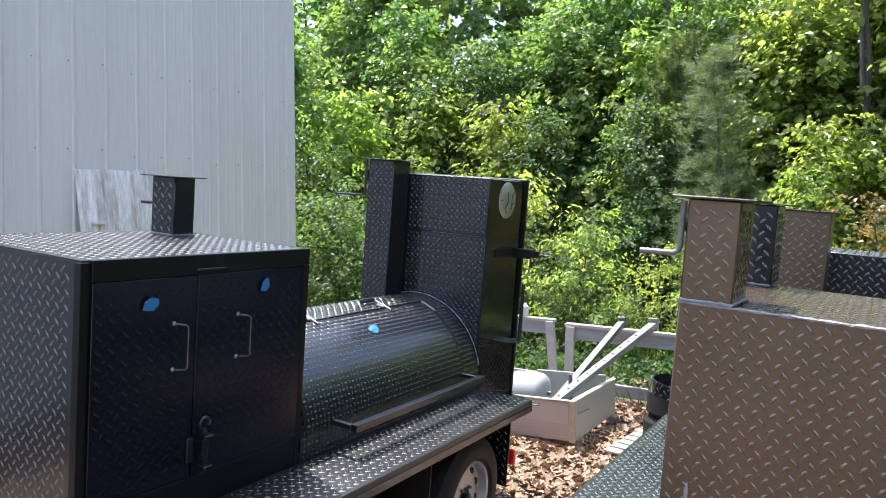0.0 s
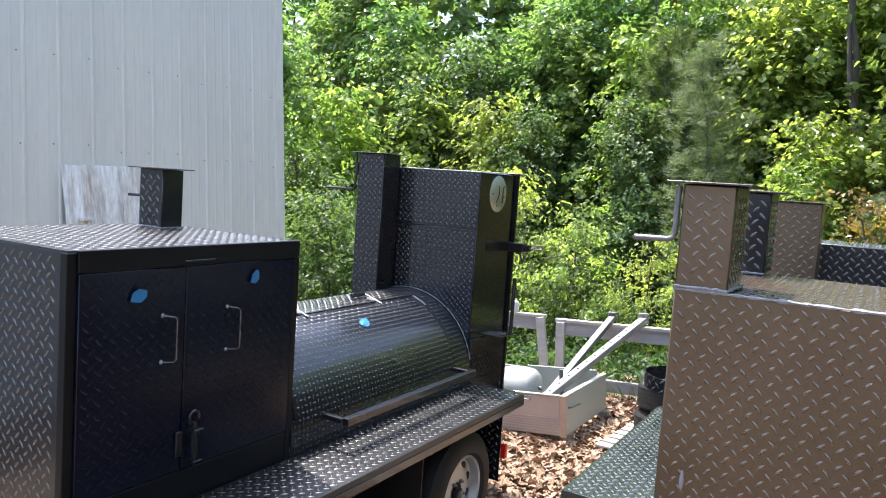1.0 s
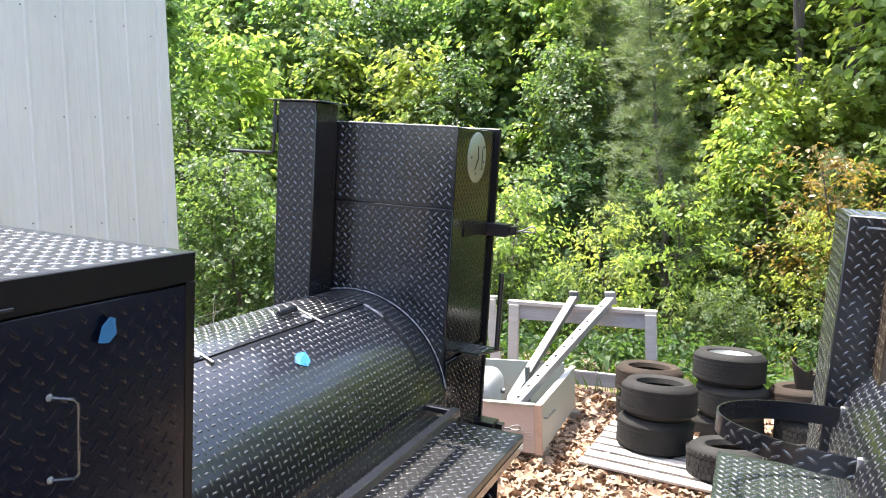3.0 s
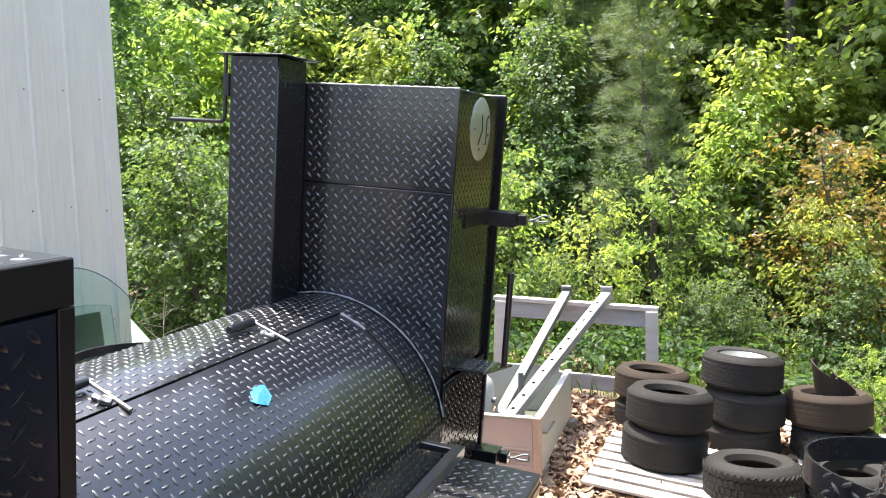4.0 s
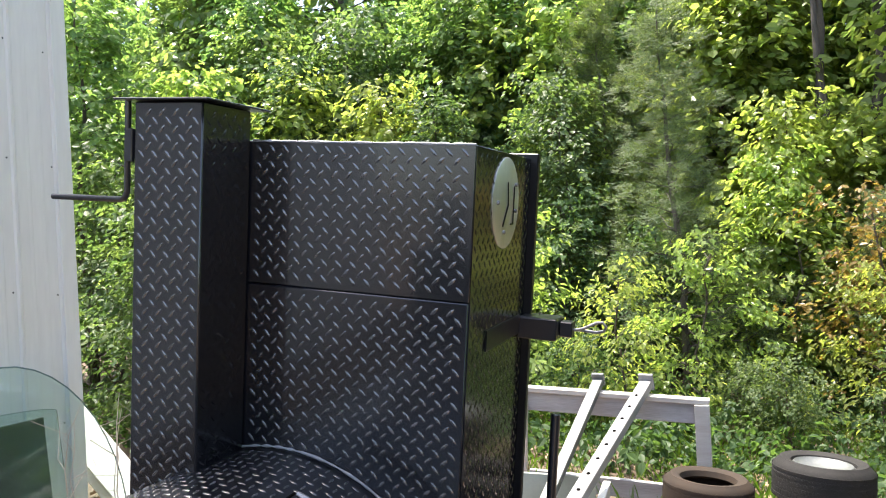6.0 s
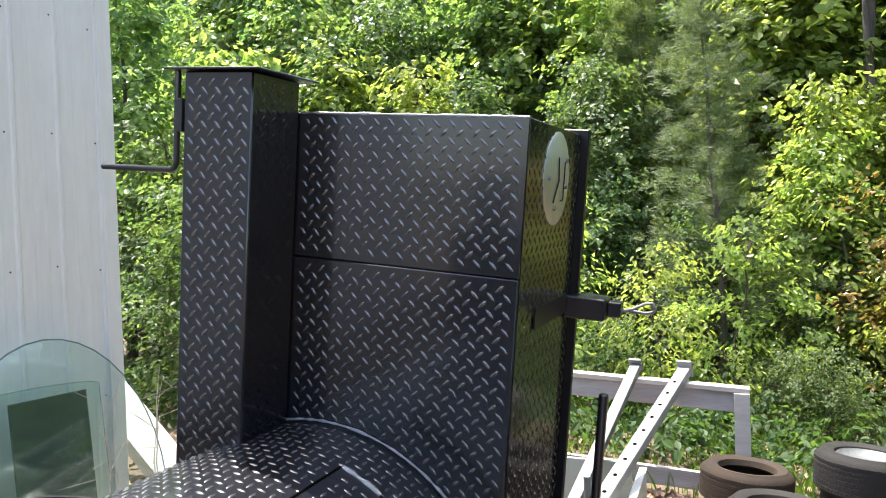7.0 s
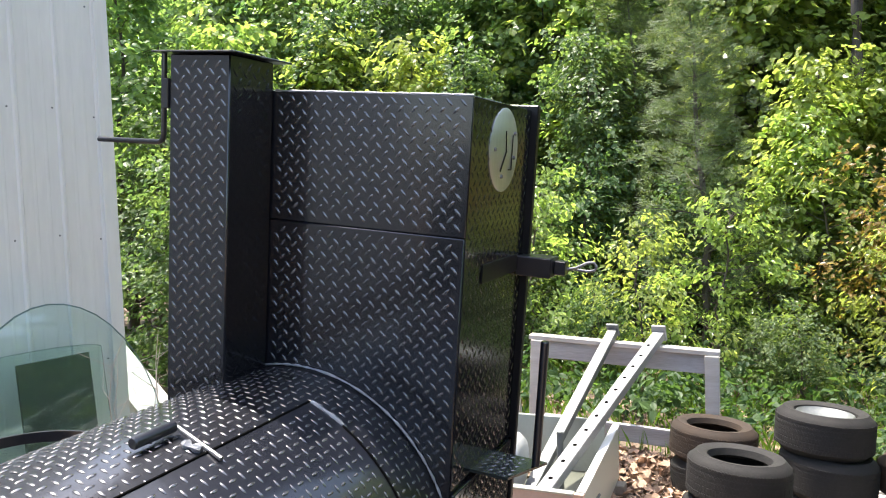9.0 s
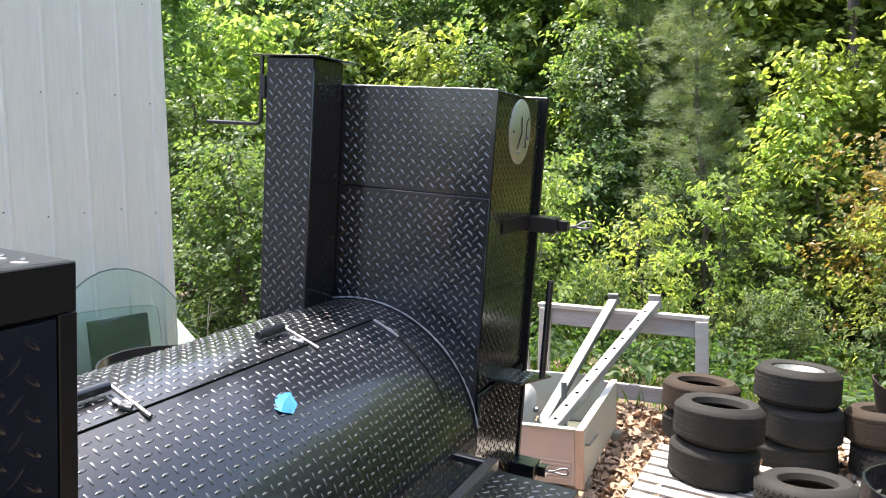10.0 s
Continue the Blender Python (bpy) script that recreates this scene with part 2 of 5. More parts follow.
# ---- building blocks ----
class Shape:
    """Vertices and faces, gathered before one mesh is made of them."""

    def __init__(self):
        self.v, self.f, self.raised = [], [], []

    def add(self, verts, faces):
        k = len(self.v)
        self.v.extend(tuple(p) for p in verts)
        self.f.extend(tuple(i + k for i in q) for q in faces)
        return self

    def box(self, lo, hi, bevel=0.003, m=None):
        """An axis-aligned box with chamfered edges; m turns or moves it."""
        lo, hi = Vector(lo), Vector(hi)
        c, h = (lo + hi) / 2, (hi - lo) / 2
        b = min(bevel, 0.45 * min(h))
        vs, idx = [], {}
        for sx in (-1, 1):
            for sy in (-1, 1):
                for sz in (-1, 1):
                    s = (sx, sy, sz)
                    for a in range(3):
                        p = [s[k] * (h[k] - (0 if k == a else b)) for k in range(3)]
                        idx[(s, a)] = len(vs)
                        vs.append(c + Vector(p))
        fs = []
        for a in range(3):
            u, w = (a + 1) % 3, (a + 2) % 3
            for sg in (-1, 1):
                q = []
                for su, sw in ((-1, -1), (1, -1), (1, 1), (-1, 1)):
                    s = [0, 0, 0]
                    s[a], s[u], s[w] = sg, su, sw
                    q.append(idx[(tuple(s), a)])
                fs.append(q if sg > 0 else q[::-1])
            for su in (-1, 1):
                for sw in (-1, 1):
                    s0, s1 = [0, 0, 0], [0, 0, 0]
                    s0[a], s1[a] = -1, 1
                    s0[u] = s1[u] = su
                    s0[w] = s1[w] = sw
                    s0, s1 = tuple(s0), tuple(s1)
                    q = [idx[(s0, u)], idx[(s1, u)], idx[(s1, w)], idx[(s0, w)]]
                    fs.append(q if su * sw < 0 else q[::-1])
        for sx in (-1, 1):
            for sy in (-1, 1):
                for sz in (-1, 1):
                    s = (sx, sy, sz)
                    q = [idx[(s, 0)], idx[(s, 1)], idx[(s, 2)]]
                    fs.append(q if sx * sy * sz > 0 else q[::-1])
        if m is not None:
            vs = [m @ p for p in vs]
        return self.add(vs, fs)

    def tube(self, points, radius, sides=10, caps=True):
        """A round bar along points; radius may be one for each point."""
        pts = [Vector(p) for p in points]
        rs = radius if isinstance(radius, (list, tuple)) else [radius] * len(pts)
        vs, fs = [], []
        side = None
        for i, p in enumerate(pts):
            d = (pts[min(i + 1, len(pts) - 1)] - pts[max(i - 1, 0)]).normalized()
            if side is None or abs(side.dot(d)) > 0.95:
                side = d.orthogonal().normalized()
            side = (side - d * side.dot(d)).normalized()
            w = d.cross(side)
            for j in range(sides):
                a = 2 * math.pi * j / sides
                vs.append(p + (side * math.cos(a) + w * math.sin(a)) * rs[i])
        for i in range(len(pts) - 1):
            for j in range(sides):
                k = (j + 1) % sides
                fs.append((i * sides + j, i * sides + k, (i + 1) * sides + k, (i + 1) * sides + j))
        if caps:
            fs.append(tuple(range(sides))[::-1])
            fs.append(tuple((len(pts) - 1) * sides + j for j in range(sides)))
        return self.add(vs, fs)

    def lathe(self, profile, m, sides=40, closed=True):
        """A profile of (radius, height) turned round m's z axis."""
        vs, fs = [], []
        n = len(profile)
        for j in range(sides):
            a = 2 * math.pi * j / sides
            for r, z in profile:
                vs.append(m @ Vector((r * math.cos(a), r * math.sin(a), z)))
        for j in range(sides):
            k = (j + 1) % sides
            for i in range(n if closed else n - 1):
                i2 = (i + 1) % n
                fs.append((j * n + i, k * n + i, k * n + i2, j * n + i2))
        return self.add(vs, fs)

    def lugs(self, place, width, height, pitch, skip=None, length=1.0, wide=0.31, high=0.0, square=False):
        """The raised lugs of tread plate, over a sheet of width by height. place(u, v, up) gives the point up metres off the sheet."""
        a, b, high = pitch * length / 2, pitch * wide / 2, high or pitch * 0.115
        rim = ((-a, 0), (-a * 0.6, -b * 0.72), (0, -b), (a * 0.6, -b * 0.72), (a, 0), (a * 0.6, b * 0.72), (0, b), (-a * 0.6, b * 0.72))
        body = [(x, y, 0.0003) for x, y in rim] + [(-a * 0.55, 0, high * 0.75), (0, 0, high), (a * 0.55, 0, high * 0.75)]
        faces = ((0, 1, 8), (1, 2, 9, 8), (2, 3, 10, 9), (3, 4, 10), (4, 5, 10), (5, 6, 9, 10), (6, 7, 8, 9), (7, 0, 8))
        k = len(self.f)
        if square:
            for i in range(int(width / pitch)):
                for j in range(int(height / pitch)):
                    u, v = pitch * (i + 0.5), pitch * (j + 0.5)
                    turn = (i + j) % 2
                    vs = [place(u + (y if turn else x), v + (x if turn else y), q) for x, y, q in body]
                    self.add(vs, [f[::-1] for f in faces] if turn else faces)
            self.raised.append((k, len(self.f)))
            return self
        h = math.sqrt(0.5)
        step = pitch * h
        for row in range(int(height / step) + 1):
            v = step * (row + 0.5)
            t = math.pi / 4 if row % 2 else -math.pi / 4
            c, s = math.cos(t), math.sin(t)
            for col in range(int(width / (2 * step)) + 1):
                u = 2 * step * (col + (0.5 if row % 2 else 0.0)) + step * 0.5
                if u > width - a * h * 0.7 or v > height - a * h * 0.7 or u < a * h * 0.7 or v < a * h * 0.7 or (skip and skip(u, v)):
                    continue
                vs = [place(u + x * c - y * s, v + x * s + y * c, q) for x, y, q in body]
                self.add(vs, faces)
        self.raised.append((k, len(self.f)))
        return self

    def sheet(self, corner, along, across, pitch, skip=None, inset=0.012, **kw):
        """Lugs over a flat sheet from corner along two edges; they stand to the side of along x across."""
        o, p, q = Vector(corner), Vector(along), Vector(across)
        up = p.cross(q).normalized()
        w, h = p.length, q.length
        p, q = p.normalized(), q.normalized()
        o = o + (p + q) * inset
        return self.lugs(lambda u, v, k: o + p * u + q * v + up * k, w - 2 * inset, h - 2 * inset, pitch, skip, **kw)


BASE = {}


def part(name, shape, mat, parent, label="", smooth=False, kind="", worn=True):
    me = bpy.data.meshes.new(name)
    off = BASE[parent]
    me.from_pydata([(x - off[0], y - off[1], z - off[2]) for x, y, z in shape.v], [], shape.f)
    me.materials.append(mat)
    # worn picks the paler lug colour that stands in for glints
    if shape.raised and worn:
        me.materials.append(BROWN_GLINT if mat == BROWN_REFLECTION else PALE_GLINT)
        slot = [0] * len(me.polygons)
        for a, b in shape.raised:
            slot[a:b] = [1] * (b - a)
        me.polygons.foreach_set("material_index", slot)
    if smooth:
        me.polygons.foreach_set("use_smooth", [True] * len(me.polygons))
        me.set_sharp_from_angle(angle=radians(38))
        if shape.raised and "sharp_edge" in me.attributes:
            # lugs are rounded: no hard crest
            sharp, edge, first = np.zeros(len(me.edges), bool), np.zeros(len(me.loops), int), np.zeros(len(me.polygons) + 1, int)
            me.attributes["sharp_edge"].data.foreach_get("value", sharp)
            me.loops.foreach_get("edge_index", edge)
            first[:-1] = [q.loop_start for q in me.polygons]
            first[-1] = len(me.loops)
            for a, b in shape.raised:
                sharp[edge[first[a]:first[b]]] = False
            me.attributes["sharp_edge"].data.foreach_set("value", sharp)
    ob = new(name, me)
    ob.parent = parent
    BASE[ob] = off
    if label or kind:
        tagged(ob, label, kind=kind)
    return ob


def thing(name, base, label, category, group="", frame_of=None, kind=""):
    """An Empty at the thing's base; its parts are given in the trailers' frame (SITE) or in the world (Matrix())."""
    ob = new(name)
    m = SITE if frame_of is None else frame_of
    ob.matrix_world = m @ Matrix.Translation(base)
    BASE[ob] = tuple(base)
    return tagged(ob, label, category, group, kind)


def solo(name, shape, mat, label, category="", kind="", smooth=False, m=None, group=""):
    """A thing that is one mesh, in world metres."""
    me = bpy.data.meshes.new(name)
    me.from_pydata(shape.v, [], shape.f)
    me.materials.append(mat)
    if smooth:
        me.polygons.foreach_set("use_smooth", [True] * len(me.polygons))
        me.set_sharp_from_angle(angle=radians(38))
    ob = new(name, me)
    if m is not None:
        ob.matrix_world = m
    return tagged(ob, label, category, group, kind)


def site(x, y, z):
    return SITE @ Vector((x, y, z))


WORLD = Matrix()


def ground_z(x, y):
    """Height of the yard: nearly level by the building, a low hump under the trailer, falling to the right."""
    z = -0.06 - 0.11 * max(0.0, min(x, 4.0)) + 0.05 * noise.noise(Vector((x * 0.35, y * 0.35, 0)))
    z += 0.10 * math.exp(-((x + 0.9) / 0.7) ** 2)
    d = math.hypot(x, y - 2)
    if d > 7:
        z += 0.02 * (d - 7) * (1 if y > 0 else 0.2) * 0.5
    return z + 0.012 * noise.noise(Vector((x * 2.3, y * 2.3, 3)))


# ---- ground ----
def build_ground():
    s = Shape()
    xs = sorted(set([-60, -40, -28, -20, -14] + [round(-10 + 0.25 * i, 3) for i in range(81)] + [14, 20, 28, 40, 60]))
    ys = sorted(set([-60, -40, -28, -20, -14] + [round(-9 + 0.25 * i, 3) for i in range(81)] + [14, 17, 20, 24, 30, 40, 60]))
    for y in ys:
        for x in xs:
            s.v.append((x, y, ground_z(x, y)))
    n = len(xs)
    for j in range(len(ys) - 1):
        for i in range(n - 1):
            s.f.append((j * n + i, j * n + i + 1, (j + 1) * n + i + 1, (j + 1) * n + i))
    solo("ground", s, SOIL, "brown bare soil under a cover of dry leaves", "ground", "structure", smooth=True)


def build_litter():
    """Fallen leaves: curled, lobed blades lying at all angles."""
    rng = random.Random(5)
    s = Shape()
    areas = [(6000, -5.0, 6.5, -7.0, 5.0), (19000, -0.8, 2.4, 0.2, 3.75), (2600, -1.5, 3.5, -3.2, 0.6), (1500, -4.0, -1.6, 0.3, 4.5), (1500, -3, 4.5, 4.2, 9.0), (500, 3.5, 6.0, -3, 3)]
    for count, x0, x1, y0, y1 in areas:
        for _ in range(count):
            x, y = rng.uniform(x0, x1), rng.uniform(y0, y1)
            z = ground_z(x, y) + rng.uniform(0.004, 0.035)
            size = rng.choice((0.015, 0.019, 0.024, 0.030, 0.038, 0.048, 0.060)) * rng.uniform(0.85, 1.15)
            m = Matrix.Translation((x, y, z)) @ Euler((rng.gauss(0, 0.45), rng.gauss(0, 0.45), rng.uniform(0, 6.28))).to_matrix().to_4x4()
            curl = rng.uniform(-0.25, 0.45)
            w = rng.uniform(0.45, 0.75)
            pts = [(-1, 0, 0), (-0.4, -w, curl), (-0.1, -w * 0.55, curl * 0.4), (0.35, -w * 0.9, curl), (1, 0, curl * 0.5),
                   (0.35, w * 0.9, curl), (-0.1, w * 0.55, curl * 0.4), (-0.4, w, curl), (0.1, 0, -0.05)]
            s.add([m @ (Vector(p) * size) for p in pts], [(0, 1, 2, 8), (8, 2, 3, 4), (8, 4, 5, 6), (0, 8, 6, 7)])
    solo("fallen_leaves", s, LITTER, "dry brown curled fallen leaves lying on the soil", "leaves", "stuff", smooth=True)


# ---- building ----
def build_building():
    edge = site(-3.66, 2.38, 0)
    along = (site(-3.72, 1.94, 0) - edge)
    along.z = 0
    along.normalize()
    out = Vector((-along.y, along.x, 0))
    if out.x < 0:
        out = -out
    turn = Matrix((along, out, Vector((0, 0, 1)))).transposed().to_4x4()
    turn.translation = Vector((edge.x, edge.y, -0.12))
    # local: x runs along the wall from the corner, y outward, z up
    length, high = 14.0, 5.4
    wall = thing("wall_east", (0, 0, 0), "pale grey ribbed steel siding of a metal building with dark screw heads", "wall", frame_of=turn, kind="structure")
    s = Shape()
    prof = []
    pitch = 0.305
    for k in range(int(length / pitch) + 1):
        x = 0.09 + k * pitch
        prof += [(x - 0.020, 0), (x - 0.009, 0.013), (x + 0.009, 0.013), (x + 0.020, 0)]
        for q in (0.105, 0.20):
            prof += [(x + q - 0.014, 0), (x + q - 0.006, 0.0016), (x + q + 0.006, 0.0016), (x + q + 0.014, 0)]
    prof = [(0, 0)] + [p for p in prof if p[0] < length] + [(length, 0), (length, -0.2), (0, -0.2)]
    n = len(prof)
    s.add([(x, y, 0.0) for x, y in prof] + [(x, y, high) for x, y in prof],
          [(i, (i + 1) % n, n + (i + 1) % n, n + i) for i in range(n)] + [tuple(range(n))[::-1], tuple(range(n, 2 * n))])
    part("siding_sheet", s, SIDING, wall)
    s = Shape()
    s.box((-0.012, -0.10, 0), (0.10, 0.034, high + 0.01), 0.004)
    part("corner_trim", s, SIDING, wall)
    head = Shape().lathe([(0.0005, 0.004), (0.005, 0.004), (0.007, 0.0), (0.0005, 0.0)], Matrix.Rotation(radians(-90), 4, "X"), 8)
    first = None
    for zi in (0.35, 0.95, 1.85, 2.75, 3.55):
        for k in range(13):
            x = 0.09 + k * pitch + 0.045
            if first is None:
                first = part("screw", head, SCREW, wall)
                ob = first
            else:
                ob = new("screw", first.data)
                ob.parent = wall
            ob.location = (x + 0.012 * ((k * 7 + int(zi * 10)) % 3 - 1), 0.001, zi + 0.02 * ((k * 5) % 3 - 1))
    # the rest of the building, closing it
    s = Shape()
    s.box((0.005, -9.0, 0), (0.2, -0.205, high), 0.004)
    s.box((length - 0.2, -9.0, 0), (length, -0.205, high), 0.004)
    s.box((0.205, -9.0, 0), (length - 0.205, -8.8, high), 0.004)
    w2 = thing("wall_north", (0, 0, 0), "plain steel end and back walls of the metal building", "wall", frame_of=turn, kind="structure")
    part("siding_sheet", s, SIDING, w2)
    s = Shape()
    s.box((-0.3, -9.3, high + 0.012), (length + 0.3, 0.03, high + 0.16), 0.01)
    solo("roof", s, SIDING, "flat steel roof sheet of the metal building", "roof", "structure", m=turn)
    return turn


# ---- smoker trailers ----
CX, CZ, RAD = -0.478, 0.862, 0.503


def plate_box(s, lo, hi, pitch, faces, bevel=0.004):
    """A box of tread plate: lugs on the faces named."""
    s.box(lo, hi, bevel)
    (x0, y0, z0), (x1, y1, z1) = lo, hi
    if "front" in faces:
        s.sheet((x0, y0, z0), (x1 - x0, 0, 0), (0, 0, z1 - z0), pitch)
    if "right" in faces:
        s.sheet((x1, y0, z0), (0, y1 - y0, 0), (0, 0, z1 - z0), pitch)
    if "left" in faces:
        s.sheet((x0, y1, z0), (0, y0 - y1, 0), (0, 0, z1 - z0), pitch)
    if "top" in faces:
        s.sheet((x0, y0, z1), (x1 - x0, 0, 0), (0, y1 - y0, 0), pitch)
    return s


def weld_line(points, r=0.004):
    """An uneven weld bead along points."""
    rng = random.Random(len(points) + int(points[0][1] * 100))
    pts, rs = [], []
    for a, b in zip(points[:-1], points[1:]):
        a, b = Vector(a), Vector(b)
        k = max(2, int((b - a).length / 0.012))
        for i in range(k):
            pts.append(a.lerp(b, i / k))
            rs.append(r * rng.uniform(0.5, 1.5))
    pts.append(Vector(points[-1]))
    rs.append(r)
    return Shape().tube(pts, rs, 6)


def barrel_shell(cx, cz, r, y0, y1, a0, a1, pitch, thick=0.006, sides=64, lug=True):
    """Part of a horizontal drum of tread plate, between two angles (degrees, 0 to the right, 90 up)."""
    s = Shape()
    n = max(4, int(sides * (a1 - a0) / 360))
    ring = []
    for rr in (r, r - thick):
        for i in range(n + 1):
            a = radians(a0 + (a1 - a0) * i / n)
            ring.append((cx + rr * math.cos(a), cz + rr * math.sin(a)))
    outer, inner = ring[: n + 1], ring[n + 1:]
    loop = outer + inner[::-1]
    k = len(loop)
    s.add([(x, y0, z) for x, z in loop] + [(x, y1, z) for x, z in loop],
          [(i, (i + 1) % k, k + (i + 1) % k, k + i) for i in range(k)]
          + [(i, k - 1 - i, k - 2 - i, i + 1) for i in range(n)]
          + [(k + i + 1, k + k - 2 - i, k + k - 1 - i, k + i) for i in range(n)])
    if lug:
        arc = radians(a1 - a0) * r

        def place(u, v, up):
            a = radians(a0) + v / r
            q = r + up
            return Vector((cx + q * math.cos(a), y0 + 0.012 + u, cz + q * math.sin(a)))

        s.lugs(place, y1 - y0 - 0.024, arc, pitch, square=True, length=0.86, wide=0.27, high=pitch * 0.125)
    return s


def wheel_parts(root, cx, cy, cz, r, width, face=1):
    """A trailer wheel whose face looks along +x (face=1) or -x."""
    m = Matrix.Translation((cx, cy, cz)) @ Matrix.Rotation(radians(90 * face), 4, "Y")
    h = width / 2
    s = Shape()
    s.lathe([(0.215, h * 0.75), (0.235, h * 0.98), (0.29, h), (r - 0.03, h * 0.86), (r - 0.006, h * 0.66), (r, h * 0.3), (r, h * 0.12), (r - 0.009, h * 0.1),
             (r - 0.009, h * 0.02), (r, 0), (r, -h * 0.3), (r - 0.006, -h * 0.66), (r - 0.03, -h * 0.86), (0.29, -h), (0.235, -h * 0.98), (0.215, -h * 0.75)], m, 72)
    tyre = part("tyre", s, RUBBER_NEW, root, "black trailer tyre", smooth=True)
    s = Shape()
    s.lathe([(0.216, h * 0.80), (0.206, h * 0.86), (0.198, h * 0.80), (0.188, h * 0.35), (0.165, h * 0.28), (0.12, h * 0.42), (0.06, h * 0.44), (0.058, -h * 0.2),
             (0.19, -h * 0.3), (0.212, -h * 0.78)], m, 56)
    rim = part("rim", s, RIM, tyre, "silver painted steel rim with round holes", smooth=True)
    for k in range(10):
        a = 2 * math.pi * k / 10
        q = m @ Matrix.Translation((0.155 * math.cos(a), 0.155 * math.sin(a), h * 0.315))
        part("rim_hole", Shape().lathe([(0.0005, 0.003), (0.024, 0.003), (0.025, -0.004), (0.0005, -0.004)], q, 14), BLACK_FLAT, tyre)
    s = Shape()
    s.lathe([(0.0005, h * 0.78), (0.022, h * 0.77), (0.033, h * 0.70), (0.036, h * 0.4), (0.0005, h * 0.38)], m, 24)
    part("hub_cap", s, BLACK, tyre, smooth=True)
    for k in range(5):
        a = 2 * math.pi * k / 5
        q = m @ Matrix.Translation((0.068 * math.cos(a), 0.068 * math.sin(a), h * 0.44))
        part("lug_nut", Shape().lathe([(0.0005, 0.024), (0.007, 0.022), (0.011, 0.014), (0.011, 0), (0.0005, 0)], q, 6), STEEL, tyre)


def spring_latch(root, x, y, z):
    """A spring-loaded pin latch that stands out along +x."""
    s = Shape()
    s.box((x - 0.028, y - 0.075, z - 0.031), (x + 0.085, y + 0.018, z + 0.031), 0.004)
    body = part("latch_bar", s, BLACK, root)
    part("latch_collar", Shape().box((x + 0.086, y - 0.04, z - 0.022), (x + 0.122, y + 0.006, z + 0.022), 0.003), BLACK, body)
    pts = [(x + 0.12, y - 0.012, z - 0.004), (x + 0.150, y - 0.012, z + 0.004), (x + 0.185, y - 0.011, z + 0.024), (x + 0.203, y - 0.010, z + 0.026), (x + 0.213, y - 0.009, z + 0.014),
           (x + 0.207, y - 0.008, z + 0.001), (x + 0.185, y - 0.007, z - 0.004), (x + 0.122, y - 0.006, z - 0.002)]
    part("pull_loop", Shape().tube(pts, 0.0042, 8), STEEL, body, "bare steel pull loop", smooth=True)


def crank(root, x, y, z_top, z_low, reach, mat=BLACK):
    """A damper rod down the left of a stack, bent out to a handle."""
    s = Shape()
    pts = [(x, y, z_top)]
    pts += [(x, y, z_low + 0.02), (x - 0.004, y, z_low + 0.007), (x - 0.016, y, z_low), (x - reach, y, z_low - 0.002)]
    return part("damper_handle", s.tube(pts, 0.0075, 10), mat, root, "bent round bar handle", smooth=True)


def hinge_on_barrel(root, cx, cz, r, y):
    """A drum lid hinge: a short round sleeve, a bar beside it and a light weld pad."""
    def on(a, q):
        return (cx + (r + q) * math.cos(radians(a)), cz + (r + q) * math.sin(radians(a)))
    x, z = on(85, 0.016)
    sl = part("hinge_sleeve", Shape().tube([(x, y - 0.115, z), (x, y - 0.112, z), (x, y, z)], [0.011, 0.0135, 0.0135], 14), BLACK, root, smooth=True)
    xa, za = on(85, 0.016)
    xb, zb = on(68.5, 0.012)
    part("hinge_bar", Shape().tube([(xa, y + 0.006, za), (xb, y - 0.012, zb)], 0.0055, 8), STEEL, sl, "bare steel hinge bar", smooth=True)
    xp, zp = on(77, 0.003)
    part("weld_pad", weld_line([(xp - 0.022, y - 0.022, zp + 0.004), (xp, y - 0.02, zp), (xp + 0.02, y - 0.012, zp - 0.005)], 0.009), WELD, sl, smooth=True)


def tape_piece(root, o, p, q, seed):
    """A torn scrap of masking tape on the plane from o along p and q, with a loose corner."""
    rng = random.Random(seed)
    o, p, q = Vector(o), Vector(p), Vector(q)
    up = p.cross(q).normalized()
    out = []
    for a, b in ((0, 0.3), (0.3, 0.12), (0.68, 0.0), (1, 0.25), (0.94, 0.75), (0.55, 1.0), (0.1, 0.82)):
        out.append(o + p * (a + rng.uniform(-0.06, 0.06)) + q * (b + rng.uniform(-0.06, 0.06)) + up * rng.uniform(0.003, 0.012))
    n = len(out)
    low = [v - up * 0.0008 for v in out]
    c = o + p * 0.5 + q * 0.5 + up * 0.004
    s = Shape().add(out + low + [c], [(i, (i + 1) % n, 2 * n) for i in range(n)] + [((i + 1) % n, i, n + i, n + (i + 1) % n) for i in range(n)] + [tuple(range(n, 2 * n))[::-1]])
    return part("tape_scrap", s, TAPE, root, "torn scrap of blue masking tape")


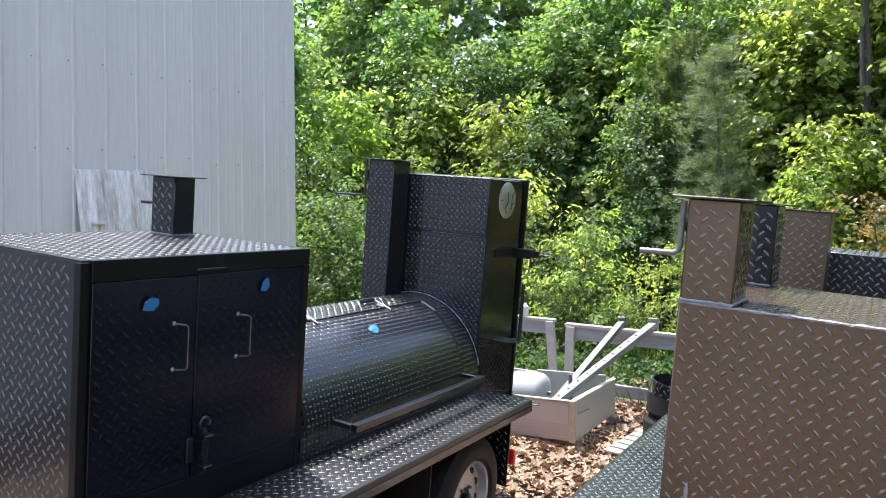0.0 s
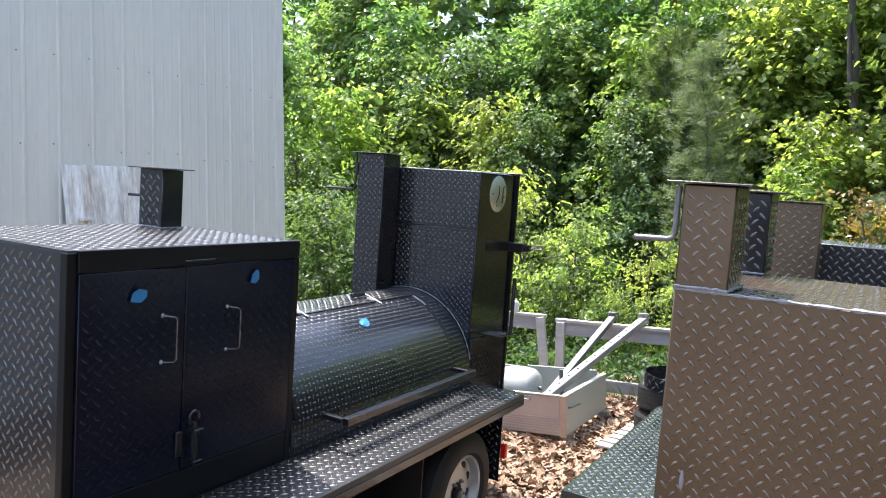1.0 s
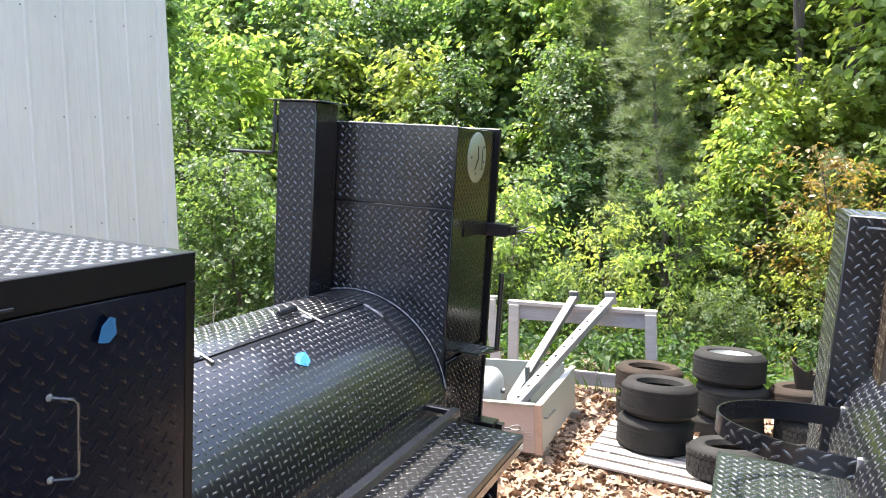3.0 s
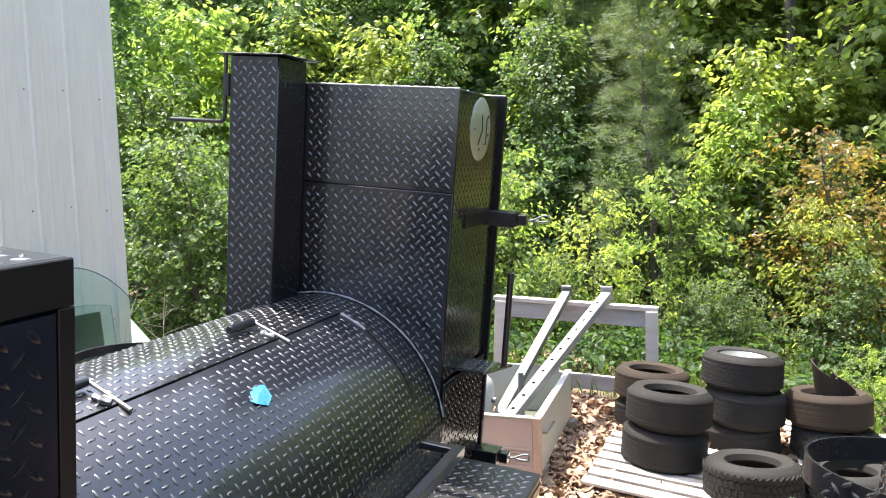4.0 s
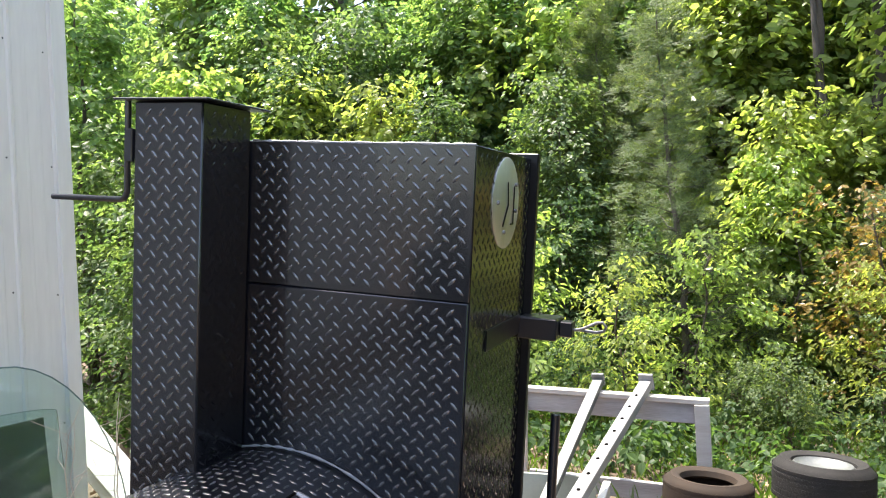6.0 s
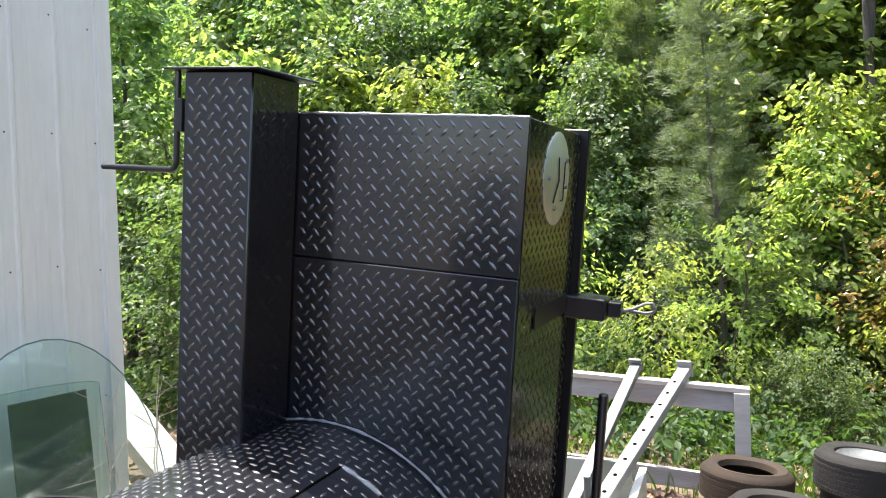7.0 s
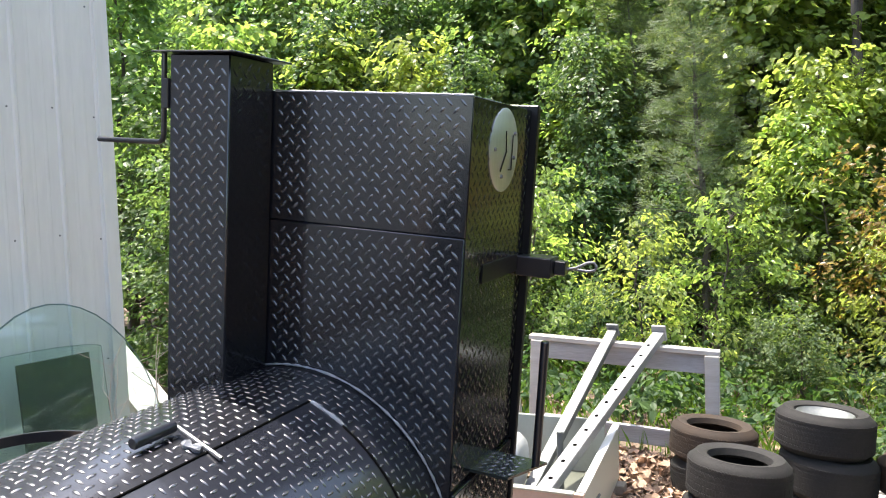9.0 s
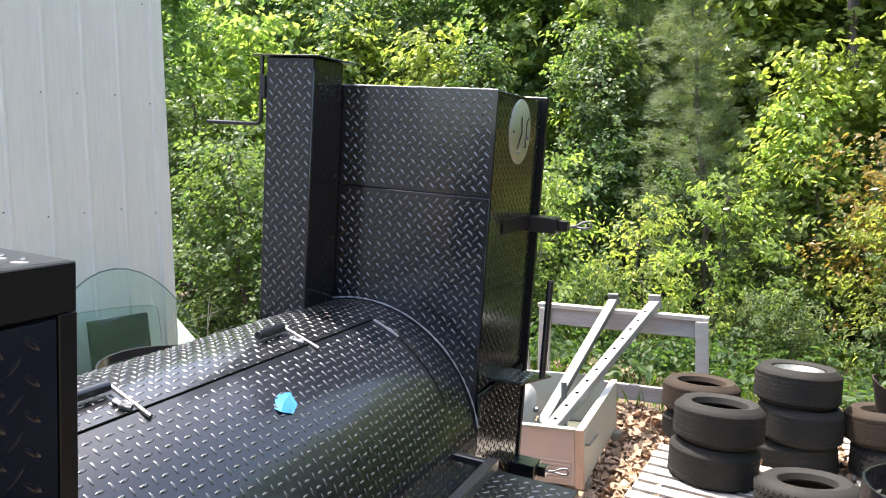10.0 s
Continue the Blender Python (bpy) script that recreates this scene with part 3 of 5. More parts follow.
def d_handle(root, x, y, z0, z1, reach=0.045):
    """A thin bent-rod pull on the door face at x."""
    s = Shape().tube([(x, y - 0.002, z1), (x + reach * 0.85, y + 0.022, z1 - 0.003), (x + reach, y + 0.027, z1 - 0.012), (x + reach, y + 0.027, z0 + 0.012), (x + reach * 0.85, y + 0.022, z0 + 0.003), (x, y - 0.002, z0)], 0.0033, 8)
    # the rod's highlight comes from the same paler colour
    h = part("pull_handle", s, PALE_GLINT, root, "thin bent steel rod pull handle with bright welds", smooth=True)
    for z in (z0, z1):
        w = Shape().lathe([(0.0004, 0.006), (0.005, 0.005), (0.008, 0.001), (0.0004, 0.0)], Matrix.Translation((x, y - 0.002, z)) @ Matrix.Rotation(radians(90), 4, "Y"), 10)
        part("weld_spot", w, WELD, h, smooth=True)


def band_rail(root, x, y, reach, half, z, high, side):
    """A bent steel band that stands out from the drum in a half loop, to the right (side=1) or the left."""
    s = Shape()
    n = 40
    for k in range(n + 1):
        a = math.pi * (0.5 - k / n)
        c, d = side * math.cos(a), math.sin(a)
        px, py = x + reach * c, y + half * d
        s.v += [(px, py, z), (px, py, z + high), (px - 0.007 * c, py - 0.007 * d, z + high), (px - 0.007 * c, py - 0.007 * d, z)]
    for k in range(n):
        for q in range(4):
            r = (q + 1) % 4
            s.f.append((4 * k + q, 4 * k + r, 4 * k + 4 + r, 4 * k + 4 + q))
    band = part("band_rail", s, BLACK, root, "black bent steel band standing out from the drum", smooth=True)
    if high > 0.05:
        # the near arm is cut from tread plate; bare steel tabs tie both arms to the drum
        def outside(u, v, up):
            a = -math.pi * 0.5 + u / half
            c, d = math.cos(a), math.sin(a)
            return Vector((x + side * (reach + up) * c, y + (half + up) * d, z + v))
        part("band_tread", Shape().lugs(outside, half * 1.15, high, 0.034, length=1.0), BROWN_GLINT, band, smooth=True)
        for d in (-1, 1):
            part("band_tab", Shape().box((x - 0.012, y + d * half - 0.010, z - 0.006), (x + 0.035, y + d * half + 0.010, z + high + 0.006), 0.003), GALV, band, "bare steel tab")


def build_left_trailer():
    t = thing("smoker_trailer", (-0.45, -1.0, 0), "black tread plate smoker trailer with drum, upright box and cabinet", "smoker trailer", "smoker trailers")
    FINE, COARSE = 0.0282, 0.036
    # firewood cabinet
    x0, x1, y0, y1, z0, z1 = -0.86, 0.0, -2.732, -1.665, 0.62, 1.772
    s = Shape()
    s.box((x0, y0, z0), (x1, y1, z1), 0.003)
    s.sheet((x0, y0, z0), (x1 - x0 - 0.03, 0, 0), (0, 0, z1 - z0), COARSE)
    cab = part("cabinet_body", s, BLACK, t, smooth=True)
    s = Shape().box((x0, y0, z1 + 0.0005), (x1, y1, z1 + 0.004), 0.001)
    s.sheet((x0, y0, z1 + 0.004), (x1 - x0, 0, 0), (0, y1 - y0, 0), 0.031, high=0.0028)
    part("cabinet_top", s, BLACK, cab, "tread plate top sheet", smooth=True)
    s = Shape()
    s.box((x1 - 0.03, y0 - 0.004, z0), (x1 + 0.004, y0 + 0.03, z1 - 0.004), 0.002)
    s.box((x1 + 0.001, y0 + 0.031, 1.705), (x1 + 0.014, y1, 1.776), 0.002)
    s.box((x1 + 0.001, y1 - 0.028, z0), (x1 + 0.013, y1 + 0.002, 1.704), 0.002)
    s.box((x1 + 0.001, y0 + 0.031, z0), (x1 + 0.010, y1 - 0.029, 0.93), 0.002)
    part("edge_strip", s, BLACK_FLAT, cab, "plain black angle strips along the edges")
    for name_y0, name_y1, hy in ((y0 + 0.034, -2.276, -2.374), (-2.270, y1 - 0.031, -2.070)):
        s = Shape()
        s.box((x1 + 0.001, name_y0, 0.936), (x1 + 0.013, name_y1, 1.700), 0.002)
        s.sheet((x1 + 0.013, name_y0, 0.936), (0, name_y1 - name_y0, 0), (0, 0, 0.764), 0.036, high=0.0036)
        d = part("cabinet_door", s, DOOR, t, "closed black tread plate cabinet door", smooth=True, worn=False)
        d_handle(d, x1 + 0.014, hy, 1.363, 1.532)
        if hy < -2.2:
            tape_piece(d, (x1 + 0.016, -2.512, 1.580), (0, 0.065, 0.012), (0, -0.005, 0.052), 3)
        else:
            tape_piece(d, (x1 + 0.016, -1.962, 1.604), (0, 0.052, 0.012), (0, 0.0, 0.058), 7)
            hs = Shape().box((x1 + 0.0145, -2.285, 1.717), (x1 + 0.019, -2.145, 1.724), 0.002)
            part("hinge_leaf", hs, BLACK, d)
            # spring bolt at the foot of the door
            s = Shape()
            pts = [(x1 + 0.035, -2.225, 0.945), (x1 + 0.035, -2.228, 1.11)]
            for k in range(10):
                a = -0.5 * math.pi + 2 * math.pi * 0.82 * k / 9
                pts.append((x1 + 0.035, -2.232 + 0.022 * math.cos(a) * -1, 1.135 + 0.022 * math.sin(a)))
            b = part("bolt_rod", s.tube(pts, 0.0055, 8), BLACK, d, "looped rod of a spring bolt", smooth=True)
            coil = [(x1 + 0.035 + 0.011 * math.cos(k * 0.9), -2.226 + 0.011 * math.sin(k * 0.9), 0.985 + 0.0012 * k) for k in range(70)]
            part("bolt_spring", Shape().tube(coil, 0.0022, 6), BLACK, b, smooth=True)
            s = Shape()
            for z in (0.962, 1.082):
                s.box((x1 + 0.013, -2.248, z), (x1 + 0.058, -2.204, z + 0.008), 0.002)
            s.box((x1 + 0.013, -2.30, 0.99), (x1 + 0.022, -2.272, 1.085), 0.002)
            part("bolt_bracket", s, BLACK, b)
    part("weld_seam", weld_line([(x1 + 0.012, -2.273, 1.70), (x1 + 0.015, -2.273, 1.24)], 0.002), BLACK_FLAT, cab)
    # cabinet stack
    s = Shape()
    plate_box(s, (-0.787, -1.872, z1 + 0.004), (-0.630, -1.755, 2.040), COARSE, ("front",))
    st = part("short_chimney", s, BLACK, t, smooth=True)
    part("side_sheet", Shape().sheet((-0.630, -1.872, z1), (0, 0.117, 0), (0, 0, 0.262), COARSE, high=0.0014), BLACK, st, smooth=True, worn=False)
    part("stack_cap", Shape().box((-0.835, -1.905, 2.041), (-0.602, -1.715, 2.046), 0.001), BLACK, st)
    part("damper_handle", Shape().tube([(-0.787, -1.85, 1.915), (-0.875, -1.86, 1.913)], 0.0075, 8), BLACK, st, smooth=True)
    part("weld_seam", weld_line([(-0.79, -1.876, z1 + 0.005), (-0.627, -1.876, z1 + 0.005), (-0.627, -1.755, z1 + 0.005)], 0.004), WELD, st)
    # drum
    part("drum", barrel_shell(CX, CZ, RAD - 0.004, y1 + 0.001, -0.001, -35, 215, FINE), BLACK, t, smooth=True)
    lid = part("drum_lid", barrel_shell(CX, CZ, RAD + 0.006, -1.64, -0.199, 10, 72.3, FINE), BLACK, t, "curved tread plate drum lid, closed", smooth=True)
    arc = [(CX + (RAD + 0.004) * math.cos(radians(a)), -0.004, CZ + (RAD + 0.004) * math.sin(radians(a))) for a in range(12, 118, 4)]
    part("weld_seam", weld_line(arc, 0.0032), WELD, t, "pale weld bead round the drum's end")
    patch = [(CX + (RAD + 0.007) * math.cos(radians(a)), -0.193, CZ + (RAD + 0.007) * math.sin(radians(a))) for a in range(60, 74, 3)]
    part("weld_seam", weld_line(patch, 0.006), WELD, lid, "bright weld bead at the lid's corner")
    def on_lid(a, y, q=0.0065):
        return (CX + (RAD + q) * math.cos(radians(a)), y, CZ + (RAD + q) * math.sin(radians(a)))
    # solid black bars along the seam stand in for its shade
    part("lid_gap", Shape().tube([on_lid(72.6, -1.64), on_lid(72.6, -0.8), on_lid(72.6, -0.197)], 0.0034, 6), GAP, lid, "black bar standing in for the shaded gap along the lid's edge")
    part("lid_gap", Shape().tube([on_lid(a, -0.1965) for a in range(60, 24, -4)], 0.0034, 6), GAP, lid)
    for y in (-0.565, -1.215):
        hinge_on_barrel(lid, CX, CZ, RAD, y)
    tape_piece(lid, (-0.222, -0.925, 1.308), (0.004, 0.092, 0.0), (0.060, 0.0, -0.033), 11)
    # lid rail
    s = Shape()
    s.box((0.135, -1.455, 0.928), (0.172, -0.205, 0.966), 0.003)
    s.box((-0.03, -1.455, 0.934), (0.134, -1.43, 0.960), 0.003)
    s.box((-0.03, -0.235, 0.934), (0.134, -0.210, 0.960), 0.003)
    part("lid_rail", s, BLACK, lid, "long square-bar handle along the lid")
    for y in (-1.15, -0.85, -0.55, -0.36):
        part("rail_bracket", Shape().box((0.0, y - 0.035, 0.985), (0.012, y + 0.035, 0.995), 0.002), BLACK, lid)
    # ash door panel under the drum end
    s = Shape().box((-0.1, -1.62, 0.83), (0.006, -1.47, 0.93), 0.003)
    part("drum_skirt", s, BLACK, t)
    # upright box
    s = Shape()
    plate_box(s, (-0.9, 0.0, 1.0), (0.0, 0.5, 1.786), FINE, ())
    s.sheet((-0.605, 0, 1.0), (0.605, 0, 0), (0, 0, 0.785), FINE, skip=lambda u, v: math.hypot(u + 0.012 - 0.605 - CX, v + 1.012 - CZ) < RAD + 0.012)
    up = part("upright_box", s, PANEL, t, smooth=True)
    s = Shape()
    s.box((-0.9, 0.001, 1.7875), (0.0, 0.5, 2.15), 0.0015)
    s.sheet((-0.605, 0.001, 1.790), (0.605, 0, 0), (0, 0, 0.36), 0.0282)
    s.sheet((-0.9, 0, 2.15), (0.9, 0, 0), (0, 0.5, 0), 0.036)
    top = part("upright_top", s, PANEL, t, "upper section of the upright box above a welded seam", smooth=True)
    part("weld_seam", weld_line([(-0.6, 0.002, 2.150), (0.0, 0.002, 2.151)], 0.003), WELD, top, "pale weld bead along the top edge")
    s = Shape()
    s.box((-0.91, 0.503, 0.66), (0.022, 0.53, 2.165), 0.003)
    part("box_door", s, BLACK_FLAT, t, "closed door at the end of the upright box")
    s = Shape().box((-0.9, 0.0, 0.58), (-0.001, 0.5, 0.998), 0.003)
    s.box((0.0008, 0.004, 0.58), (0.014, 0.497, 1.088), 0.003)
    s.sheet((0.014, 0.0, 0.585), (0, 0.5, 0), (0, 0, 0.50), FINE, high=0.0030)
    part("upright_base", s, SIDE, t, "black tread plate below the upright box", smooth=True, worn=False)
    side = part("side_plate", Shape().box((0.0008, 0.003, 1.0915), (0.0022, 0.498, 2.148), 0.0005), SIDE, t, "glossy black tread plate side of the upright box")
    part("side_tread", Shape().sheet((0.0022, 0, 1.09), (0, 0.5, 0), (0, 0, 1.058), FINE, high=0.0026), SIDE, side, smooth=True, worn=False)
    # round plate with marks, on the side of the upright box
    q = Matrix.Translation((0.0015, 0.251, 2.02)) @ Matrix.Rotation(radians(90), 4, "Y")
    s = Shape().lathe([(0.0005, 0.005), (0.115, 0.005), (0.118, 0.003), (0.118, 0), (0.0005, 0)], q, 64)
    disc = part("dial_plate", s, DISC, t, "round brushed steel dial plate", smooth=True)
    for ang, r0, r1, w in ((100, 0.0, 0.060, 0.0045), (232, -0.005, 0.070, 0.006)):
        a = radians(ang)
        mm = Matrix.Translation((0.0070, 0.251 + 0.01, 2.015)) @ Matrix.Rotation(a, 4, "X")
        part("dial_hand", Shape().box((0, r0, -w / 2), (0.0025, r1, w / 2), 0.001, mm), BLACK_FLAT, disc)
    mm = Matrix.Translation((0.0070, 0.251, 2.02))
    part("dial_hand", Shape().box((0, 0.060, -0.055), (0.0025, 0.0635, 0.045), 0.001, mm), BLACK_FLAT, disc)
    part("dial_hand", Shape().box((0, 0.036, -0.057), (0.0025, 0.0635, -0.0535), 0.001, mm), BLACK_FLAT, disc)
    for yy, zz in ((-0.085, 0.0), (0.078, 0.05), (0.08, -0.02), (-0.02, -0.075)):
        part("dial_rivet", Shape().lathe([(0.0004, 0.006), (0.005, 0.005), (0.006, 0), (0.0004, 0)], Matrix.Translation((0.0065, 0.251 + yy, 2.02 + zz)) @ Matrix.Rotation(radians(90), 4, "Y"), 8), STEEL, disc)
    spring_latch(t, 0.03, 0.515, 1.667)
    spring_latch(t, 0.03, 0.515, 0.640)
    part("latch_strap", Shape().box((0.0024, 0.13, 1.650), (0.0075, 0.438, 1.704), 0.002), BLACK_FLAT, t, "flat strap across the side of the upright box")
    # grate lever shelf
    SHZ, RODX, RODY = 1.112, 0.163, 0.262
    s = Shape()
    s.add([(0.002, 0.14, SHZ - 0.008), (0.118, 0.14, SHZ - 0.008), (0.186, 0.305, SHZ - 0.008), (0.002, 0.305, SHZ - 0.008), (0.002, 0.14, SHZ), (0.118, 0.14, SHZ), (0.186, 0.305, SHZ), (0.002, 0.305, SHZ)],
          ((3, 2, 1, 0), (4, 5, 6, 7), (0, 1, 5, 4), (1, 2, 6, 5), (2, 3, 7, 6), (3, 0, 4, 7)))
    s.sheet((0.0, 0.14, SHZ), (0.125, 0, 0), (0, 0.165, 0), 0.021, inset=0.004)
    sh = part("lever_shelf", s, TEAL, t, smooth=True)
    part("lever_rod", Shape().tube([(RODX, RODY, SHZ + 0.001), (RODX, RODY, 1.482), (RODX, RODY, 1.485)], [0.0125, 0.0125, 0.010], 14), BLACK, sh, smooth=True)
    # tall stack
    s = Shape()
    plate_box(s, (-0.807, -0.19, 1.16), (-0.606, -0.002, 2.225), FINE, ("front",))
    st = part("tall_chimney", s, PANEL, t, smooth=True)
    part("side_sheet", Shape().sheet((-0.606, -0.19, 1.16), (0, 0.188, 0), (0, 0, 1.065), FINE, high=0.0022), SIDE, st, smooth=True, worn=False)
    part("stack_cap", Shape().box((-0.85, -0.215, 2.226), (-0.575, 0.04, 2.231), 0.001), BLACK, st)
    crank(st, -0.826, -0.19, 2.226, 1.988, 0.24)
    part("damper_guide", Shape().box((-0.832, -0.197, 2.08), (-0.808, -0.183, 2.16), 0.002), BLACK, st)
    band_rail(t, -0.94, -0.50, 0.235, 0.23, 1.125, 0.030, -1)
    # walkway bench
    s = Shape()
    s.box((0.016, -2.78, 0.775), (0.385, 0.05, 0.806), 0.003)
    s.sheet((0.016, -2.78, 0.806), (0.369, 0, 0), (0, 2.83, 0), 0.034, high=0.0036)
    bench = part("side_shelf", s, SHELF, t, "long tread plate side shelf over the wheel", smooth=True)
    s = Shape()
    s.box((0.372, -2.78, 0.735), (0.387, 0.05, 0.774), 0.002)
    s.box((0.02, 0.035, 0.735), (0.371, 0.05, 0.774), 0.002)
    part("shelf_skirt", s, BLACK, bench)
    pts = [(0.36, 0.05, 0.755), (0.36, 0.075, 0.755), (0.36, 0.078, 0.735), (0.34, 0.06, 0.722), (0.30, 0.052, 0.72)]
    part("rope_hook", Shape().tube(pts, 0.004, 8), BLACK, bench, smooth=True)
    # chassis
    s = Shape()
    s.box((-0.86, -2.9, 0.50), (-0.79, 0.55, 0.575), 0.004)
    s.box((-0.07, -2.9, 0.50), (0.0, 0.55, 0.575), 0.004)
    for y in (-2.9, -1.7, -0.4, 0.48):
        s.box((-0.785, y, 0.505), (-0.075, y + 0.06, 0.57), 0.004)
    part("chassis_frame", s, BLACK_FLAT, t)
    s = Shape()
    plate_box(s, (0.03, -0.145, 0.30), (0.34, -0.139, 0.733), COARSE, ("front",))
    s.sheet((0.34, -0.139, 0.30), (-0.31, 0, 0), (0, 0, 0.43), COARSE)
    part("fender_plate", s, BLACK, t, smooth=True)
    s = Shape().box((0.06, -1.25, 0.30), (0.075, -0.15, 0.733), 0.003)
    s.box((0.08, -1.03, 0.30), (0.33, -1.02, 0.70), 0.003)
    part("fender_liner", s, BLACK_FLAT, t)
    lamp = part("tail_lamp", Shape().box((0.335, -0.136, 0.44), (0.372, -0.105, 0.53), 0.006), RED, t, "red tail lamp")
    part("lamp_bracket", Shape().box((0.30, -0.136, 0.50), (0.334, -0.115, 0.58), 0.003), STEEL, lamp)
    wheel_parts(t, 0.235, -0.56, 0.352, 0.352, 0.205, 1)
    wheel_parts(t, -1.02, -0.56, 0.352, 0.352, 0.205, -1)
    part("axle", Shape().tube([(-0.95, -0.56, 0.352), (0.17, -0.56, 0.352)], 0.035, 12), BLACK_FLAT, t, smooth=True)
    part("jack_stand", Shape().tube([(-0.43, -2.86, 0.01), (-0.43, -2.86, 0.5)], 0.03, 12).box((-0.5, -2.93, 0.0), (-0.36, -2.79, 0.012), 0.003), BLACK_FLAT, t)


def build_right_trailer():
    t = thing("smoker_trailer", (2.2, -1.0, 0), "black tread plate smoker trailer with brown reflections coloured in and a side shelf", "smoker trailer", "smoker trailers")
    P = 0.0285
    x0, x1 = 1.735, 2.72
    s = Shape()
    s.box((x0, -2.23, 0.55), (x1, -1.50, 1.845), 0.004)
    s.sheet((x0, -2.23, 0.55), (x1 - x0, 0, 0), (0, 0, 1.295), P, high=0.0046)
    s.sheet((x0, -1.50, 0.55), (0, -0.73, 0), (0, 0, 1.295), P, high=0.0046)
    s.sheet((x0, -2.23, 1.845), (x1 - x0, 0, 0), (0, 0.73, 0), P, high=0.0019)
    # brown here is the yard's reflection, put into the base colour
    box = part("firebox", s, BROWN_REFLECTION, t, "black tread plate firebox, its brown sheen put in the colour", smooth=True)
    part("weld_seam", weld_line([(x0, -2.231, 1.845), (2.2, -2.231, 1.846), (x1, -2.231, 1.845)], 0.0045), WELD, box, "pale weld bead along the top edge")
    part("weld_seam", weld_line([(x0, -2.23, 1.846), (x0, -1.52, 1.846)], 0.004), WELD, box)
    part("paint_drip", Shape().lathe([(0.0005, 0.003), (0.008, 0.002), (0.012, 0), (0.0005, 0)], Matrix.Translation((1.80, -2.232, 1.36)) @ Matrix.Rotation(radians(90), 4, "X") @ Matrix.Diagonal((0.5, 2.4, 1, 1)), 12), GALV, box, "pale paint smear")
    # stack on the corner
    s = Shape()
    plate_box(s, (x0, -2.228, 1.852), (1.862, -2.03, 2.108), P, ("front", "right"))
    st = part("short_chimney", s, BROWN_REFLECTION, t, smooth=True)
    part("stack_cap", Shape().box((1.70, -2.26, 2.109), (1.90, -1.99, 2.114), 0.001), BLACK, st)
    pts = [(1.722, -2.22, 2.10), (1.722, -2.22, 1.985), (1.718, -2.22, 1.972), (1.706, -2.22, 1.966), (1.622, -2.22, 1.964)]
    part("damper_handle", Shape().tube(pts, 0.0075, 10), STEEL, st, "bent round steel handle", smooth=True)
    part("weld_seam", weld_line([(x0, -2.232, 1.852), (1.862, -2.232, 1.852), (1.866, -2.03, 1.852)], 0.005), WELD, st)
    # second stack at the back of the firebox
    s = Shape()
    plate_box(s, (x0 + 0.004, -1.585, 1.850), (1.864, -1.40, 2.106), P, ("front", "right"))
    st = part("short_chimney", s, BLACK, t, smooth=True)
    part("stack_cap", Shape().box((1.70, -1.615, 2.107), (1.905, -1.37, 2.112), 0.001), BLACK, st)
    part("damper_handle", Shape().tube([(1.722, -1.55, 2.10), (1.722, -1.55, 1.985), (1.718, -1.55, 1.974), (1.706, -1.55, 1.967), (1.610, -1.55, 1.966)], 0.0075, 10), STEEL, st, "bent round steel handle", smooth=True)
    part("weld_seam", weld_line([(x0, -1.588, 1.850), (1.864, -1.588, 1.850)], 0.004), WELD, st)
    # drum
    part("drum", barrel_shell(2.06, 1.01, 0.468, -1.499, 0.10, -35, 215, 0.034), BLACK, t, smooth=True)
    # wing plate beside the firebox
    s = Shape()
    plate_box(s, (1.585, -1.545, 0.60), (1.734, -1.537, 1.372), P, ("front",))
    part("wing_plate", s, BLACK, t, smooth=True)
    # side shelf
    s = Shape()
    s.box((1.195, -1.415, 0.868), (1.62, 0.07, 0.902), 0.003)
    s.sheet((1.195, -1.415, 0.902), (0.425, 0, 0), (0, 1.485, 0), COARSE_R)
    sh = part("side_shelf", s, TEAL, t, "tread plate side shelf, its blue-green sheen put in the colour", smooth=True)
    for y in (-1.30, -0.10):
        part("shelf_leg", Shape().box((1.30, y, 0.55), (1.34, y + 0.04, 0.866), 0.003), BLACK_FLAT, sh)
    band_rail(t, 1.62, -0.235, 0.44, 0.27, 1.10, 0.072, -1)
    # upright box and its stack
    s = Shape()
    s.box((1.56, 0.10, 0.60), (2.56, 0.62, 1.895), 0.004)
    s.sheet((1.56, 0.10, 0.60), (1.0, 0, 0), (0, 0, 1.295), 0.034)
    s.sheet((1.56, 0.62, 0.60), (0, -0.52, 0), (0, 0, 1.295), 0.034)
    s.sheet((1.56, 0.10, 1.895), (1.0, 0, 0), (0, 0.52, 0), 0.04)
    part("upright_box", s, BLACK, t, smooth=True)
    s = Shape()
    plate_box(s, (1.70, -0.10, 1.25), (1.92, 0.098, 2.092), 0.034, ("front", "left"))
    st = part("tall_chimney", s, BROWN_REFLECTION, t, smooth=True)
    part("stack_cap", Shape().box((1.66, -0.13, 2.093), (1.95, 0.13, 2.098), 0.001), BLACK, st)
    part("damper_handle", Shape().tube([(1.685, -0.09, 2.09), (1.685, -0.09, 1.87), (1.66, -0.09, 1.862), (1.60, -0.09, 1.862)], 0.0075, 8), BLACK, st, smooth=True)
    # chassis and wheels
    s = Shape()
    s.box((1.75, -2.5, 0.45), (1.82, 0.7, 0.545), 0.004)
    s.box((2.55, -2.5, 0.45), (2.62, 0.7, 0.545), 0.004)
    for y in (-2.4, -1.2, 0.5):
        s.box((1.825, y, 0.46), (2.545, y + 0.06, 0.54), 0.004)
    part("chassis_frame", s, BLACK_FLAT, t)
    wheel_parts(t, 1.45, -0.6, 0.352, 0.352, 0.205, -1)
    wheel_parts(t, 2.95, -0.6, 0.352, 0.352, 0.205, 1)
